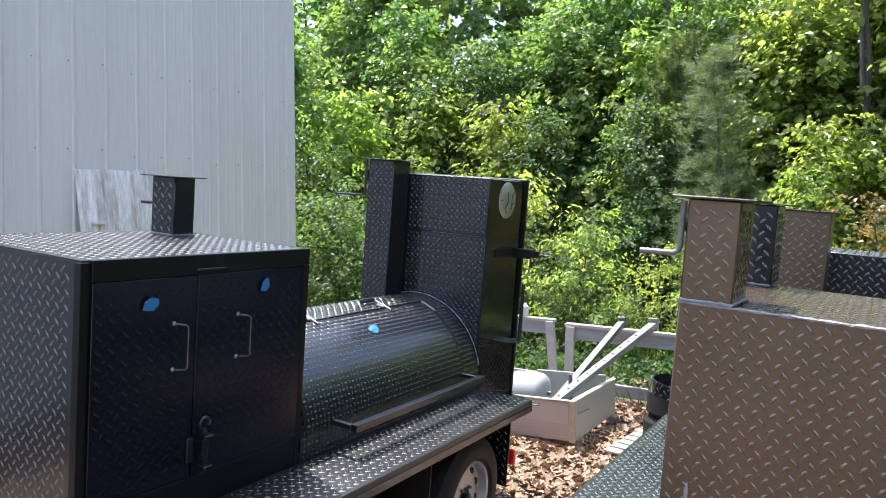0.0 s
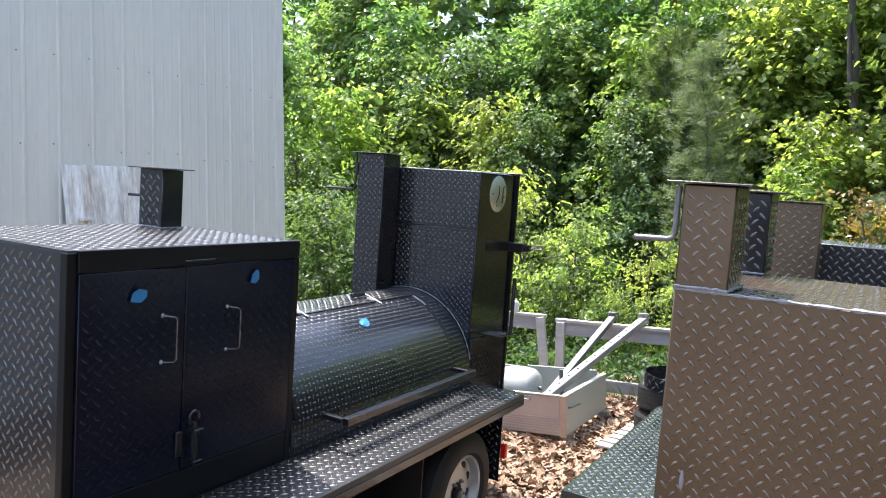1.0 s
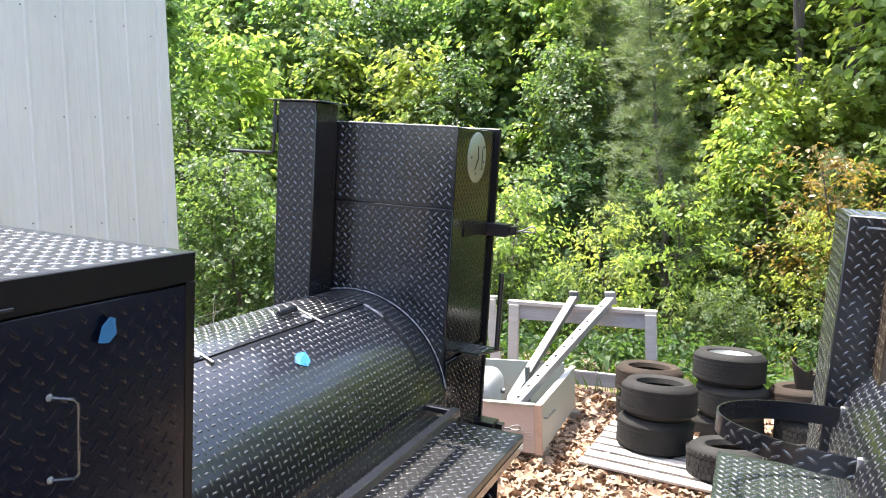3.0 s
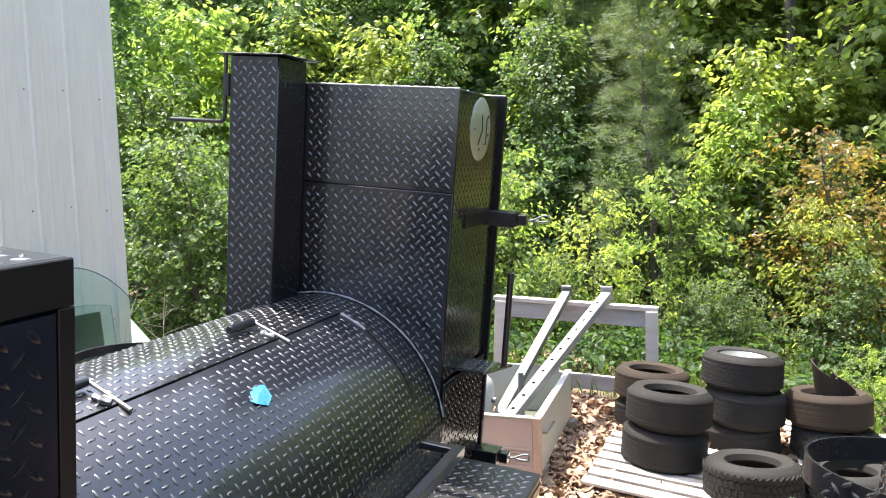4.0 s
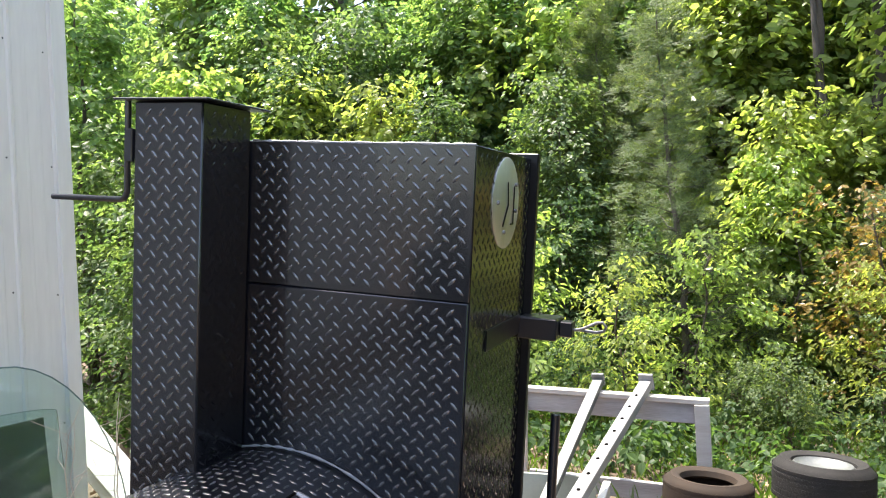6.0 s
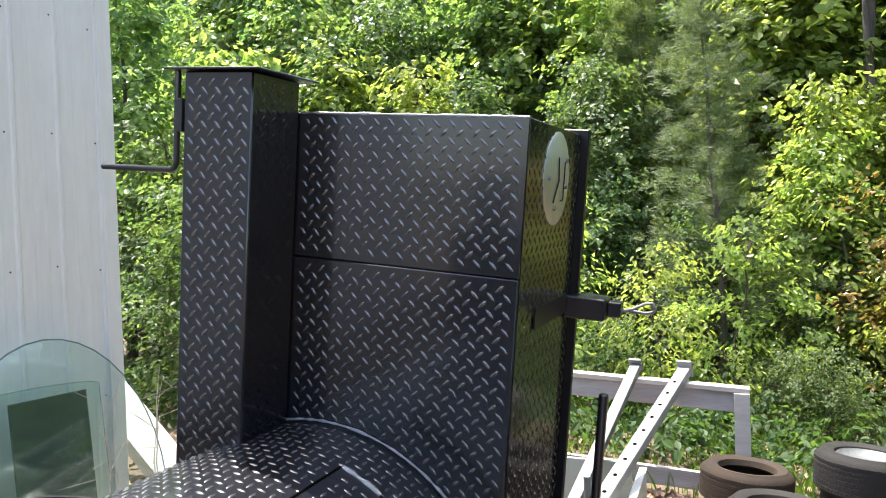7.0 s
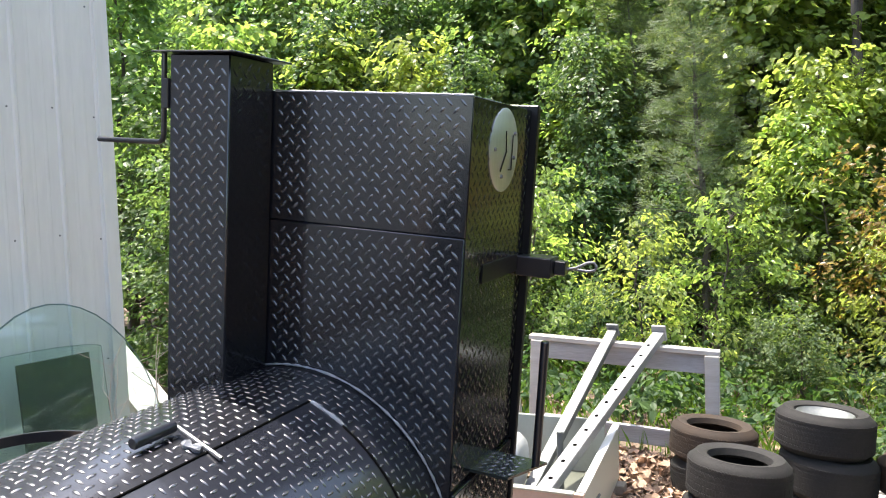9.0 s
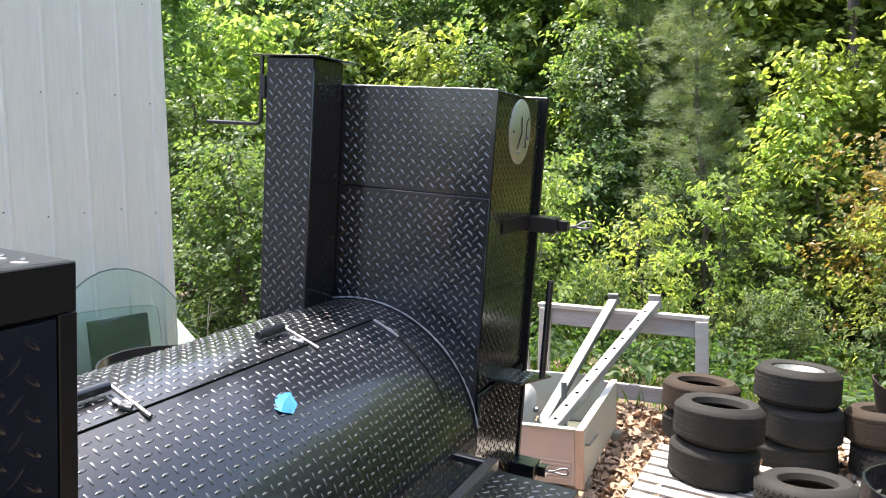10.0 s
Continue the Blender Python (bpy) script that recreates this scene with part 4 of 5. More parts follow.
    part("axle", Shape().tube([(1.5, -0.6, 0.352), (2.9, -0.6, 0.352)], 0.035, 12), BLACK_FLAT, t, smooth=True)


COARSE_R = 0.034


# ---- yard things ----
def make_tyre(name, r, width, hole, mat, label, deep=0.0022, rows=3, count=44, seed=1):
    """A loose tyre lying flat: carcass, and tread blocks round it."""
    t = thing(name, (0, 0, 0), label, "tyre", "pile of old tyres", WORLD)
    h = width / 2
    s = Shape()
    s.lathe([(hole, h * 0.62), (hole + 0.012, h * 0.92), (hole + 0.035, h), ((hole + r) / 2 + 0.01, h * 1.04), (r - 0.035, h * 0.90), (r - 0.012, h * 0.72), (r - 0.007, h * 0.5),
             (r - 0.006, 0), (r - 0.007, -h * 0.5), (r - 0.012, -h * 0.72), (r - 0.035, -h * 0.90), ((hole + r) / 2 + 0.01, -h * 1.04), (hole + 0.035, -h), (hole + 0.012, -h * 0.92),
             (hole, -h * 0.62), (hole + 0.03, -h * 0.45), (r - 0.022, -h * 0.4), (r - 0.022, h * 0.4), (hole + 0.03, h * 0.45)],
            Matrix.Translation((0, 0, h)), 56)
    part("carcass", s, mat, t, smooth=True)
    s = Shape()
    rng = random.Random(seed)
    for row in range(rows):
        z = h + (row - (rows - 1) / 2) * (width * 0.74 / rows)
        hh = width * 0.74 / rows * 0.45
        for k in range(count):
            a = 2 * math.pi * (k + 0.5 * (row % 2)) / count
            m = Matrix.Rotation(a, 4, "Z") @ Matrix.Translation((r - 0.008, 0, z)) @ Matrix.Rotation(0.35 * (row - 1), 4, "X")
            w = math.pi * r / count * 0.90
            d = deep * rng.uniform(0.8, 1.2)
            s.add([m @ Vector(p) for p in ((0, -w, -hh), (0, w, -hh), (0, w, hh), (0, -w, hh), (d, -w * 0.9, -hh * 0.9), (d, w * 0.9, -hh * 0.9), (d, w * 0.9, hh * 0.9), (d, -w * 0.9, hh * 0.9))],
                  ((4, 5, 6, 7), (0, 1, 5, 4), (1, 2, 6, 5), (2, 3, 7, 6), (3, 0, 4, 7)))
    part("tread", s, mat, t, kind="stuff")
    return t


def build_tyres():
    road = make_tyre("tyre", 0.282, 0.248, 0.160, RUBBER, "worn grey-black car tyre lying flat on the pile", rows=5, count=96)
    knob = make_tyre("tyre", 0.288, 0.235, 0.15, RUBBER, "chunky off-road tyre with scuffed tread lying flat", deep=0.006, rows=4, count=46, seed=4)
    brown = make_tyre("tyre", 0.285, 0.235, 0.165, RUBBER_BROWN, "dusty brown tyre lying flat on the pile", rows=5, count=100, seed=6)
    wide = make_tyre("tyre", 0.284, 0.25, 0.165, RUBBER, "wide worn tyre with a rim, stacked on others", rows=6, count=90, seed=8)
    lean = radians(5)

    def put(src, x, y, z, yaw, tilt=0.0, first=False):
        m = Matrix.Translation((x, y, z)) @ Euler((lean * 0.2 + tilt, lean, yaw)).to_matrix().to_4x4()
        if first:
            src.matrix_world = m
            return src
        return copy_thing(src, m)

    pz = lambda x, y: ground_z(x, y) + 0.062
    ax, ay = 0.705, 2.51
    put(road, ax, ay, pz(ax, ay), 0.3, first=True)
    put(road, ax + 0.035, ay + 0.01, pz(ax, ay) + 0.250, 1.2, 0.02)
    bx, by = 0.56, 3.36
    put(road, bx, by, pz(bx, by) - 0.085, 2.0)
    put(brown, bx - 0.01, by + 0.02, pz(bx, by) + 0.157, 0.8, first=True)
    cx, cy = 1.20, 3.19
    put(road, cx, cy, pz(cx, cy) - 0.100, 2.4)
    put(road, cx + 0.02, cy - 0.01, pz(cx, cy) + 0.150, 0.4)
    w = put(wide, cx + 0.005, cy + 0.01, pz(cx, cy) + 0.399, 0.9, first=True)
    rimshape = Shape().lathe([(0.168, 0.225), (0.160, 0.235), (0.145, 0.215), (0.07, 0.19), (0.0005, 0.19), (0.0005, 0.17), (0.14, 0.17), (0.165, 0.12)], Matrix(), 40)
    part("rim", rimshape, PIPE_GREY, w, "grey steel rim still in the tyre", smooth=True)
    dx, dy = 1.78, 3.20
    put(knob, dx + 0.03, dy, pz(dx, dy) - 0.02, 0.5, first=True)
    put(brown, dx + 0.0, dy + 0.02, pz(dx, dy) + 0.22, 1.9)
    put(knob, 1.25, 2.20, pz(1.25, 2.2) - 0.01, 1.4, -0.03)
    put(knob, 1.80, 2.42, pz(1.8, 2.42) - 0.03, 2.2)
    # cut tread band
    rng = random.Random(2)
    s = Shape()
    n, r = 72, 0.32
    bx, by = 1.93, 2.27
    bz = pz(bx, by) + 0.08
    for k in range(n + 1):
        a = radians(-20) + radians(352) * k / n
        rr = r * (1 + 0.04 * math.sin(2 * a + 0.6))
        tilt = 0.10 * math.sin(a - 0.4)
        zz = bz + tilt
        hgt = 0.08 + 0.008 * math.sin(5 * a)
        s.v += [(bx + rr * math.cos(a), by + rr * math.sin(a), zz), (bx + rr * 1.01 * math.cos(a), by + rr * 1.01 * math.sin(a), zz + hgt),
                (bx + (rr - 0.012) * math.cos(a), by + (rr - 0.012) * math.sin(a), zz + hgt), (bx + (rr - 0.012) * math.cos(a), by + (rr - 0.012) * math.sin(a), zz)]
    for k in range(n):
        for q in range(4):
            u = (q + 1) % 4
            s.f.append((4 * k + q, 4 * k + u, 4 * k + 4 + u, 4 * k + 4 + q))
    band = solo("tyre_band", s, RUBBER_NEW, "cut black tyre tread band lying on the pile", "tyre", smooth=True)
    # torn, curled sheet of rubber standing in the brown tyre
    s = Shape()
    base = pz(dx, dy) + 0.26
    for ox, oy, r, a0, a1, tall, low, slant in ((1.74, 3.22, 0.085, 120, 400, 0.42, 0.30, 0.06), (1.83, 3.14, 0.10, -40, 120, 0.34, 0.22, 0.08)):
        n = 22
        k0 = len(s.v)
        for k in range(n + 1):
            a = radians(a0 + (a1 - a0) * k / n)
            top = low + (tall - low) * (0.5 - 0.5 * math.cos(a + 0.4)) + 0.003 * math.sin(k * 1.9)
            for q, z in ((r, 0.0), (r * 0.92, top), (r * 0.92 - 0.011, top), (r - 0.011, 0.0)):
                s.v.append((ox + q * math.cos(a) + slant * (1 - z / tall), oy + q * math.sin(a), base + z))
        for k in range(n):
            for q in range(4):
                u = (q + 1) % 4
                s.f.append((k0 + 4 * k + q, k0 + 4 * k + u, k0 + 4 * k + 4 + u, k0 + 4 * k + 4 + q))
        s.f += [(k0, k0 + 1, k0 + 2, k0 + 3), (k0 + 4 * n + 3, k0 + 4 * n + 2, k0 + 4 * n + 1, k0 + 4 * n)]
    solo("rubber_scrap", s, RUBBER_BROWN, "curled torn sheets of dark brown rubber standing in a tyre", "rubber scrap", smooth=True)


def build_pallets():
    rng = random.Random(9)
    for px, py, yaw in ((0.78, 2.40, -0.06), (1.82, 2.42, 0.05), (2.03, 3.46, 0.03)):
        z = ground_z(px, py) - 0.045
        m = Matrix.Translation((px, py, z)) @ Euler((0, radians(5.5), yaw)).to_matrix().to_4x4()
        t = thing("pallet", (0, 0, 0), "sun-bleached grey wooden pallet lying on fallen leaves", "pallet", "pallets under the tyres", m)
        for k in range(7):
            y = -0.46 + k * 0.152
            part("board", Shape().box((-0.5 + rng.uniform(-0.01, 0.01), y - 0.052, 0.098), (0.5 + rng.uniform(-0.01, 0.01), y + 0.052, 0.118 + rng.uniform(0, 0.004)), 0.003), PALE_WOOD, t)
        for x in (-0.45, 0, 0.45):
            part("stringer", Shape().box((x - 0.02, -0.5, 0.002), (x + 0.02, 0.5, 0.0975), 0.003), PALE_WOOD, t)


def build_fence():
    def frame_piece(x0, z0, x1, z1, y, lean0, lean1, label):
        t = thing("timber_fence", (x0, y, ground_z(x0, y)), label, "fence", "grey timber frames at the edge of the woods", WORLD)
        slope = (z1 - z0) / (x1 - x0)
        rot = Matrix.Translation((x0, y, z0)) @ Matrix.Rotation(-math.atan(slope), 4, "Y")
        L = math.hypot(x1 - x0, z1 - z0)
        part("top_rail", Shape().box((0, -0.022, -0.172), (L, 0.022, -0.032), 0.004, rot), GREYWOOD, t)
        part("cap_rail", Shape().box((-0.02, -0.055, -0.030), (L + 0.012, 0.04, 0.006), 0.004, rot), PALE_WOOD, t)
        for x, ln in ((0.0, lean0), (L - 0.088, lean1)):
            top = rot @ Vector((x, 0, -0.032))
            g = ground_z(top.x + ln, y) - 0.05
            m = Matrix.Translation((top.x, y - 0.045, g)) @ Matrix.Rotation(math.atan2(-ln, top.z - g), 4, "Y")
            part("post", Shape().box((ln, -0.022, 0), (ln + 0.10, 0.021, (top.z - g) * math.sqrt(1 + (ln / (top.z - g)) ** 2)), 0.004, m), PALE_WOOD, t)
        low = rot @ Matrix.Translation((0, 0, -0.68))
        part("low_rail", Shape().box((0.11, -0.02, -0.07), (L - 0.11, 0.02, 0.06), 0.004, low), GREYWOOD, t)

    frame_piece(-0.80, 0.835, 0.573, 0.765, 3.80, -0.04, 0.0, "weathered grey timber frame with a broad top rail")
    frame_piece(-2.7, 0.98, -0.93, 0.88, 3.72, 0.0, 0.06, "weathered grey timber frame with a splayed post")


def build_jug():
    """A white plastic jug standing on the fence rail."""
    t = thing("plastic_jug", (-1.31, 3.72, 0.905), "small white plastic jug standing on the grey fence rail", "jug", frame_of=WORLD)
    m = Matrix.Translation((-1.31, 3.72, 0.905)) @ Matrix.Rotation(radians(6), 4, "Y")
    part("body", Shape().lathe([(0.0005, 0), (0.045, 0), (0.05, 0.01), (0.05, 0.09), (0.042, 0.12), (0.02, 0.135), (0.02, 0.15), (0.0005, 0.15)], m, 20, closed=False), WHITE_BOARD, t, smooth=True)


def build_crate():
    t = thing("metal_drawer", (-0.4, 2.5, ground_z(-0.3, 2.5)), "old beige-pink and grey-green metal drawer box holding scrap beams", "metal box", frame_of=WORLD)
    x0, x1, y0, y1, z0, z1 = -0.85, 0.044, 1.815, 3.06, 0.038, 0.386
    s = Shape().box((x0, y0, z0), (x1 - 0.05, y0 + 0.022, z1 - 0.012), 0.004)
    front = part("front_panel", s, PINKISH, t)
    for k in range(6):
        part("rib", Shape().box((x0 + 0.02, y0 - 0.006, z0 + 0.03 + k * 0.022), (x1 - 0.07, y0 - 0.0005, z0 + 0.041 + k * 0.022), 0.003), PINKISH, front)
    part("corner_trim", Shape().box((x1 - 0.048, y0 - 0.008, z0 - 0.01), (x1 + 0.004, y0 + 0.02, z1 + 0.002), 0.004), CRATE_TRIM, t)
    part("top_lip", Shape().box((x0, y0 - 0.012, z1 - 0.010), (x1 - 0.05, y0 + 0.03, z1 + 0.004), 0.004), PALEGREEN, t)
    m = Matrix.Translation((x1, y0, 0)) @ Matrix.Rotation(radians(2.4), 4, "Z")
    side = part("side_panel", Shape().box((-0.03, 0.022, z0), (0.0, y1 - y0, z1 - 0.012), 0.004, m), PALEGREEN, t)
    part("side_lip", Shape().box((-0.04, 0.032, z1 - 0.010), (0.006, y1 - y0, z1 + 0.004), 0.004, m), WHITE_BOARD, side)
    part("side_handle", Shape().tube([m @ Vector(p) for p in ((0.0, 0.07, 0.275), (0.022, 0.08, 0.275), (0.024, 0.34, 0.262))], 0.008, 8), PIPE_GREY, side, smooth=True)
    part("back_panel", Shape().box((x0, y1 - 0.02, z0), (x1 - 0.14, y1, z1 + 0.03), 0.004), PALEGREEN, t)
    part("floor_panel", Shape().box((x0, y0 + 0.023, z0), (x1 - 0.11, y1 - 0.021, z0 + 0.02), 0.004), DARK_PANEL, t)
    part("left_panel", Shape().box((x0 - 0.025, y0, z0), (x0 - 0.001, y1, z1 - 0.012), 0.004), PALEGREEN, t)
    for y in (1.9, 2.9):
        b = Shape().box((-0.75, y, ground_z(-0.3, y) - 0.03), (0.05, y + 0.10, z0 - 0.001), 0.005)
        solo("timber_block", b, BROWNWOOD, "brown timber bearer under the metal drawer box", "timber block")
    # tank in the box
    s = Shape()
    prof = [(0.0005, 0.0), (0.14, 0.0), (0.175, 0.03), (0.185, 0.08), (0.185, 0.28), (0.178, 0.325), (0.15, 0.36), (0.09, 0.38), (0.0005, 0.385)]
    s.lathe(prof, Matrix.Translation((-0.75, 2.32, 0.330)) @ Matrix.Rotation(radians(90), 4, "Y") @ Matrix.Translation((0, 0, -0.05)), 36, closed=False)
    tank = thing("enamel_tank", (-0.5, 2.3, 0.08), "small white rounded enamel tank lying in the drawer box", "tank", frame_of=WORLD)
    part("shell", s, TANK, tank, smooth=True)
    part("valve", Shape().tube([(-0.42, 2.32, 0.330), (-0.385, 2.32, 0.330)], 0.02, 10), STEEL, tank, smooth=True)
    # beams leaning over the frame
    def beam(name, a, b, w, h, mat, label, holes):
        a, b = Vector(a), Vector(b)
        d = b - a
        m = Matrix.Translation(a) @ d.to_track_quat("Y", "Z").to_matrix().to_4x4()
        L = d.length
        t2 = thing(name, tuple(a), label, "metal beam", frame_of=WORLD)
        part("channel", Shape().box((-w / 2, 0, -h), (w / 2, L, 0), 0.004, m), mat, t2)
        part("end_plate", Shape().box((-w * 0.62, L - 0.012, -h * 1.25), (w * 0.62, L + 0.012, h * 0.75), 0.004, m), mat, t2)
        if holes:
            for k in range(11):
                q = m @ Matrix.Translation((0.0, 0.12 + k * (L - 0.2) / 11, 0.001))
                # flat black disc, painted as the shade in a hole
                part("bolt_hole", Shape().lathe([(0.0005, 0.002), (0.012, 0.002), (0.013, 0.0), (0.0005, 0.0)], q, 10), GAP, t2)
        return t2
    beam("steel_beam", (-0.20, 1.90, 0.345), (0.155, 3.86, 0.885), 0.085, 0.06, GALV, "pale punched steel beam leaning from the drawer box over the timber frame", True)
    beam("steel_beam", (-0.405, 2.02, 0.115), (-0.185, 3.85, 0.895), 0.075, 0.05, PIPE_LIGHT, "plain grey steel bar leaning over the timber frame", False)
    solo("steel_pipe", Shape().tube([(-0.24, 2.45, 0.11), (-0.24, 2.45, 0.50)], 0.02, 12), PIPE_GREY, "short grey pipe standing in the drawer box", "pipe", smooth=True)


PIPE_LIGHT = material("grey_steel_bar", (0.16, 0.167, 0.167), 0.5, metal=0.4, vary=0.25, scale=8, fine=60, bump=0.1)


def build_wall_things(turn):
    """Things that lean on the metal building; local x from the corner, y outward."""
    # flaking board
    s = Shape()
    b = thing("painted_board", (0, 0, 0), "large flaking white-painted board leaning on the metal wall", "board", frame_of=turn)
    m = Matrix.Translation((1.72, 0.34, 0.02)) @ Matrix.Rotation(radians(7.0), 4, "X") @ Matrix.Rotation(radians(2.5), 4, "Y")
    for k in range(4):
        part("plank", Shape().box((0.0 + k * 0.178, -0.012, 0), (0.1765 + k * 0.178, 0.012, 2.605 - 0.006 * (k % 2)), 0.003, m), OLDPAINT, b)
    part("latch_block", Shape().box((0.50, 0.013, 2.08), (0.62, 0.05, 2.11), 0.004, m), OLDPAINT, b)
    # glass panes with rounded tops
    def pane(x0, x1, high, r, y, tilt, name, z0=0.0):
        out = []
        n = 20
        for k in range(n + 1):
            a = math.pi * k / n
            cx = (x0 + x1) / 2
            out.append((cx + (x1 - x0) / 2 * math.cos(a), high - r + r * math.sin(a)))
        out += [(x0, 0.0), (x1, 0.0)]
        k = len(out)
        m = Matrix.Translation((0, y, z0)) @ Matrix.Rotation(radians(tilt), 4, "X")
        s = Shape().add([m @ Vector((x, -0.005, z)) for x, z in out] + [m @ Vector((x, 0.005, z)) for x, z in out],
                        [tuple(range(k)), tuple(range(k, 2 * k))[::-1]] + [((i + 1) % k, i, k + i, k + (i + 1) % k) for i in range(k)])
        ob = solo(name, s, GLASS, "greenish round-topped vehicle window glass leaning on the metal wall", "glass pane", m=turn)
        ob.visible_shadow = False
        rim = new("ground_edge", bpy.data.meshes.new("ground_edge"))
        e = Shape().tube([m @ Vector((x, 0, z)) for x, z in out[:21]], 0.0055 if r > 0.5 else 0.002, 6)
        rim.data.from_pydata(e.v, [], e.f)
        rim.data.materials.append(GLASS_EDGE)
        rim.parent = ob
        return ob
    pane(0.025, 1.465, 1.37, 1.05, 0.55, 10, "window_glass", 0.08)
    pane(0.36, 1.42, 1.06, 0.05, 0.40, 7, "window_glass", 0.08)
    s = Shape().box((0.42, -0.01, 0), (0.93, 0.01, 0.995), 0.003, Matrix.Translation((0, 0.32, 0.06)) @ Matrix.Rotation(radians(6), 4, "X"))
    solo("dark_board", s, DARK_PANEL, "dark green board leaning on the metal wall behind glass", "board", m=turn)
    for low, wide in ((0.0, 0.27), (-0.27, 0.2)):
        m = Matrix.Translation((-3.62, 3.02, -0.13 + low * 0.7)) @ Matrix.Rotation(radians(180), 4, "Z") @ Matrix.Rotation(radians(-42.5), 4, "Y") @ Matrix.Rotation(radians(48), 4, "X")
        solo("trim_board", Shape().box((0.0, -0.03, -wide / 2), (1.7, 0.03, wide / 2), 0.004, m), WHITE_BOARD, "white trim board sloping to the ground behind the building's corner", "board", group="trim boards")
    # dry weeds
    rng = random.Random(12)
    s = Shape()
    for k in range(4):
        x, y = rng.uniform(0.1, 0.75), rng.uniform(0.68, 0.95)
        hgt = rng.uniform(0.8, 1.35)
        p = [(x, y, 0.05)]
        for q in range(1, 7):
            p.append((p[-1][0] + rng.gauss(-0.01, 0.03), p[-1][1] + rng.gauss(0, 0.02), 0.05 + hgt * q / 6))
        s.tube(p, [0.006 - 0.0007 * q for q in range(7)], 5)
        for q in (2, 3, 4, 5):
            e = p[q]
            s.tube([e, (e[0] + rng.gauss(0, 0.1), e[1] + rng.gauss(0, 0.06), e[2] + rng.uniform(0.05, 0.18)), (e[0] + rng.gauss(0, 0.18), e[1] + rng.gauss(0, 0.08), e[2] + rng.uniform(0.12, 0.28))], [0.003, 0.002, 0.001], 4)
    solo("dry_weeds", s, TWIG, "dry leafless weed stalks by the wall", "weeds", "stuff", m=turn)


def build_planks():
    for x, y, yaw, L in ((0.75, 0.12, 0.35, 1.5), (0.95, -0.10, 0.30, 1.6), (0.60, -0.36, 0.36, 1.3)):
        m = Matrix.Translation((x, y, ground_z(x, y) + 0.03)) @ Euler((0, radians(5.5), yaw)).to_matrix().to_4x4()
        solo("plank", Shape().box((-L / 2, -0.09, -0.02), (L / 2, 0.09, 0.022), 0.006), BROWNWOOD, "worn brown plank lying on the ground by the trailer", "plank", m=m, group="planks by the wheel")


# ---- woods ----
def leafy_twig(s, rng, p, out, length, count, size, slim, droop=0.5, scatter=0.35):
    """Leaves along a short twig from p: each a folded blade that faces up and outward."""
    g = rng.gauss
    for i in range(count):
        u = rng.random() * length
        bx, by, bz = p.x + out.x * u + g(0, 0.055), p.y + out.y * u + g(0, 0.055), p.z + out.z * u + g(0, 0.05)
        n = Vector((out.x * 0.55 + g(0, scatter), out.y * 0.55 + g(0, scatter), 0.75 + g(0, scatter))).normalized()
        d = Vector((out.x * 0.5 + g(0, 0.7), out.y * 0.5 + g(0, 0.7), -droop + g(0, 0.3)))
        d = (d - n * d.dot(n)).normalized()
        w = n.cross(d)
        L = size * rng.uniform(0.55, 1.3)
        h = L * slim * 0.5
        c = L * rng.uniform(0.02, 0.14)
        k = len(s.v)
        b = Vector((bx, by, bz))
        m1, m2 = b + d * (L * 0.30) + n * c, b + d * (L * 0.66) + n * (c * 0.8)
        s.v += [b, m1 + w * h, m2 + w * (h * 0.85), b + d * L - n * c, m2 - w * (h * 0.85), m1 - w * h]
        s.f += [(k, k + 1, k + 2, k + 3), (k, k + 3, k + 4, k + 5)]


def needle_tuft(s, rng, p, out, count, size):
    """A tuft of slim needles that fan out round a twig's end."""
    for i in range(count):
        d = Vector((out.x * 0.6 + rng.gauss(0, 0.6), out.y * 0.6 + rng.gauss(0, 0.6), 0.25 + rng.gauss(0, 0.5))).normalized()
        w = d.orthogonal().normalized() * (size * 0.028)
        L = size * rng.uniform(0.7, 1.2)
        b = p + Vector((rng.gauss(0, 0.05), rng.gauss(0, 0.05), rng.gauss(0, 0.04)))
        k = len(s.v)
        s.v += [b - w, b + w, b + d * L]
        s.f += [(k, k + 1, k + 2)]


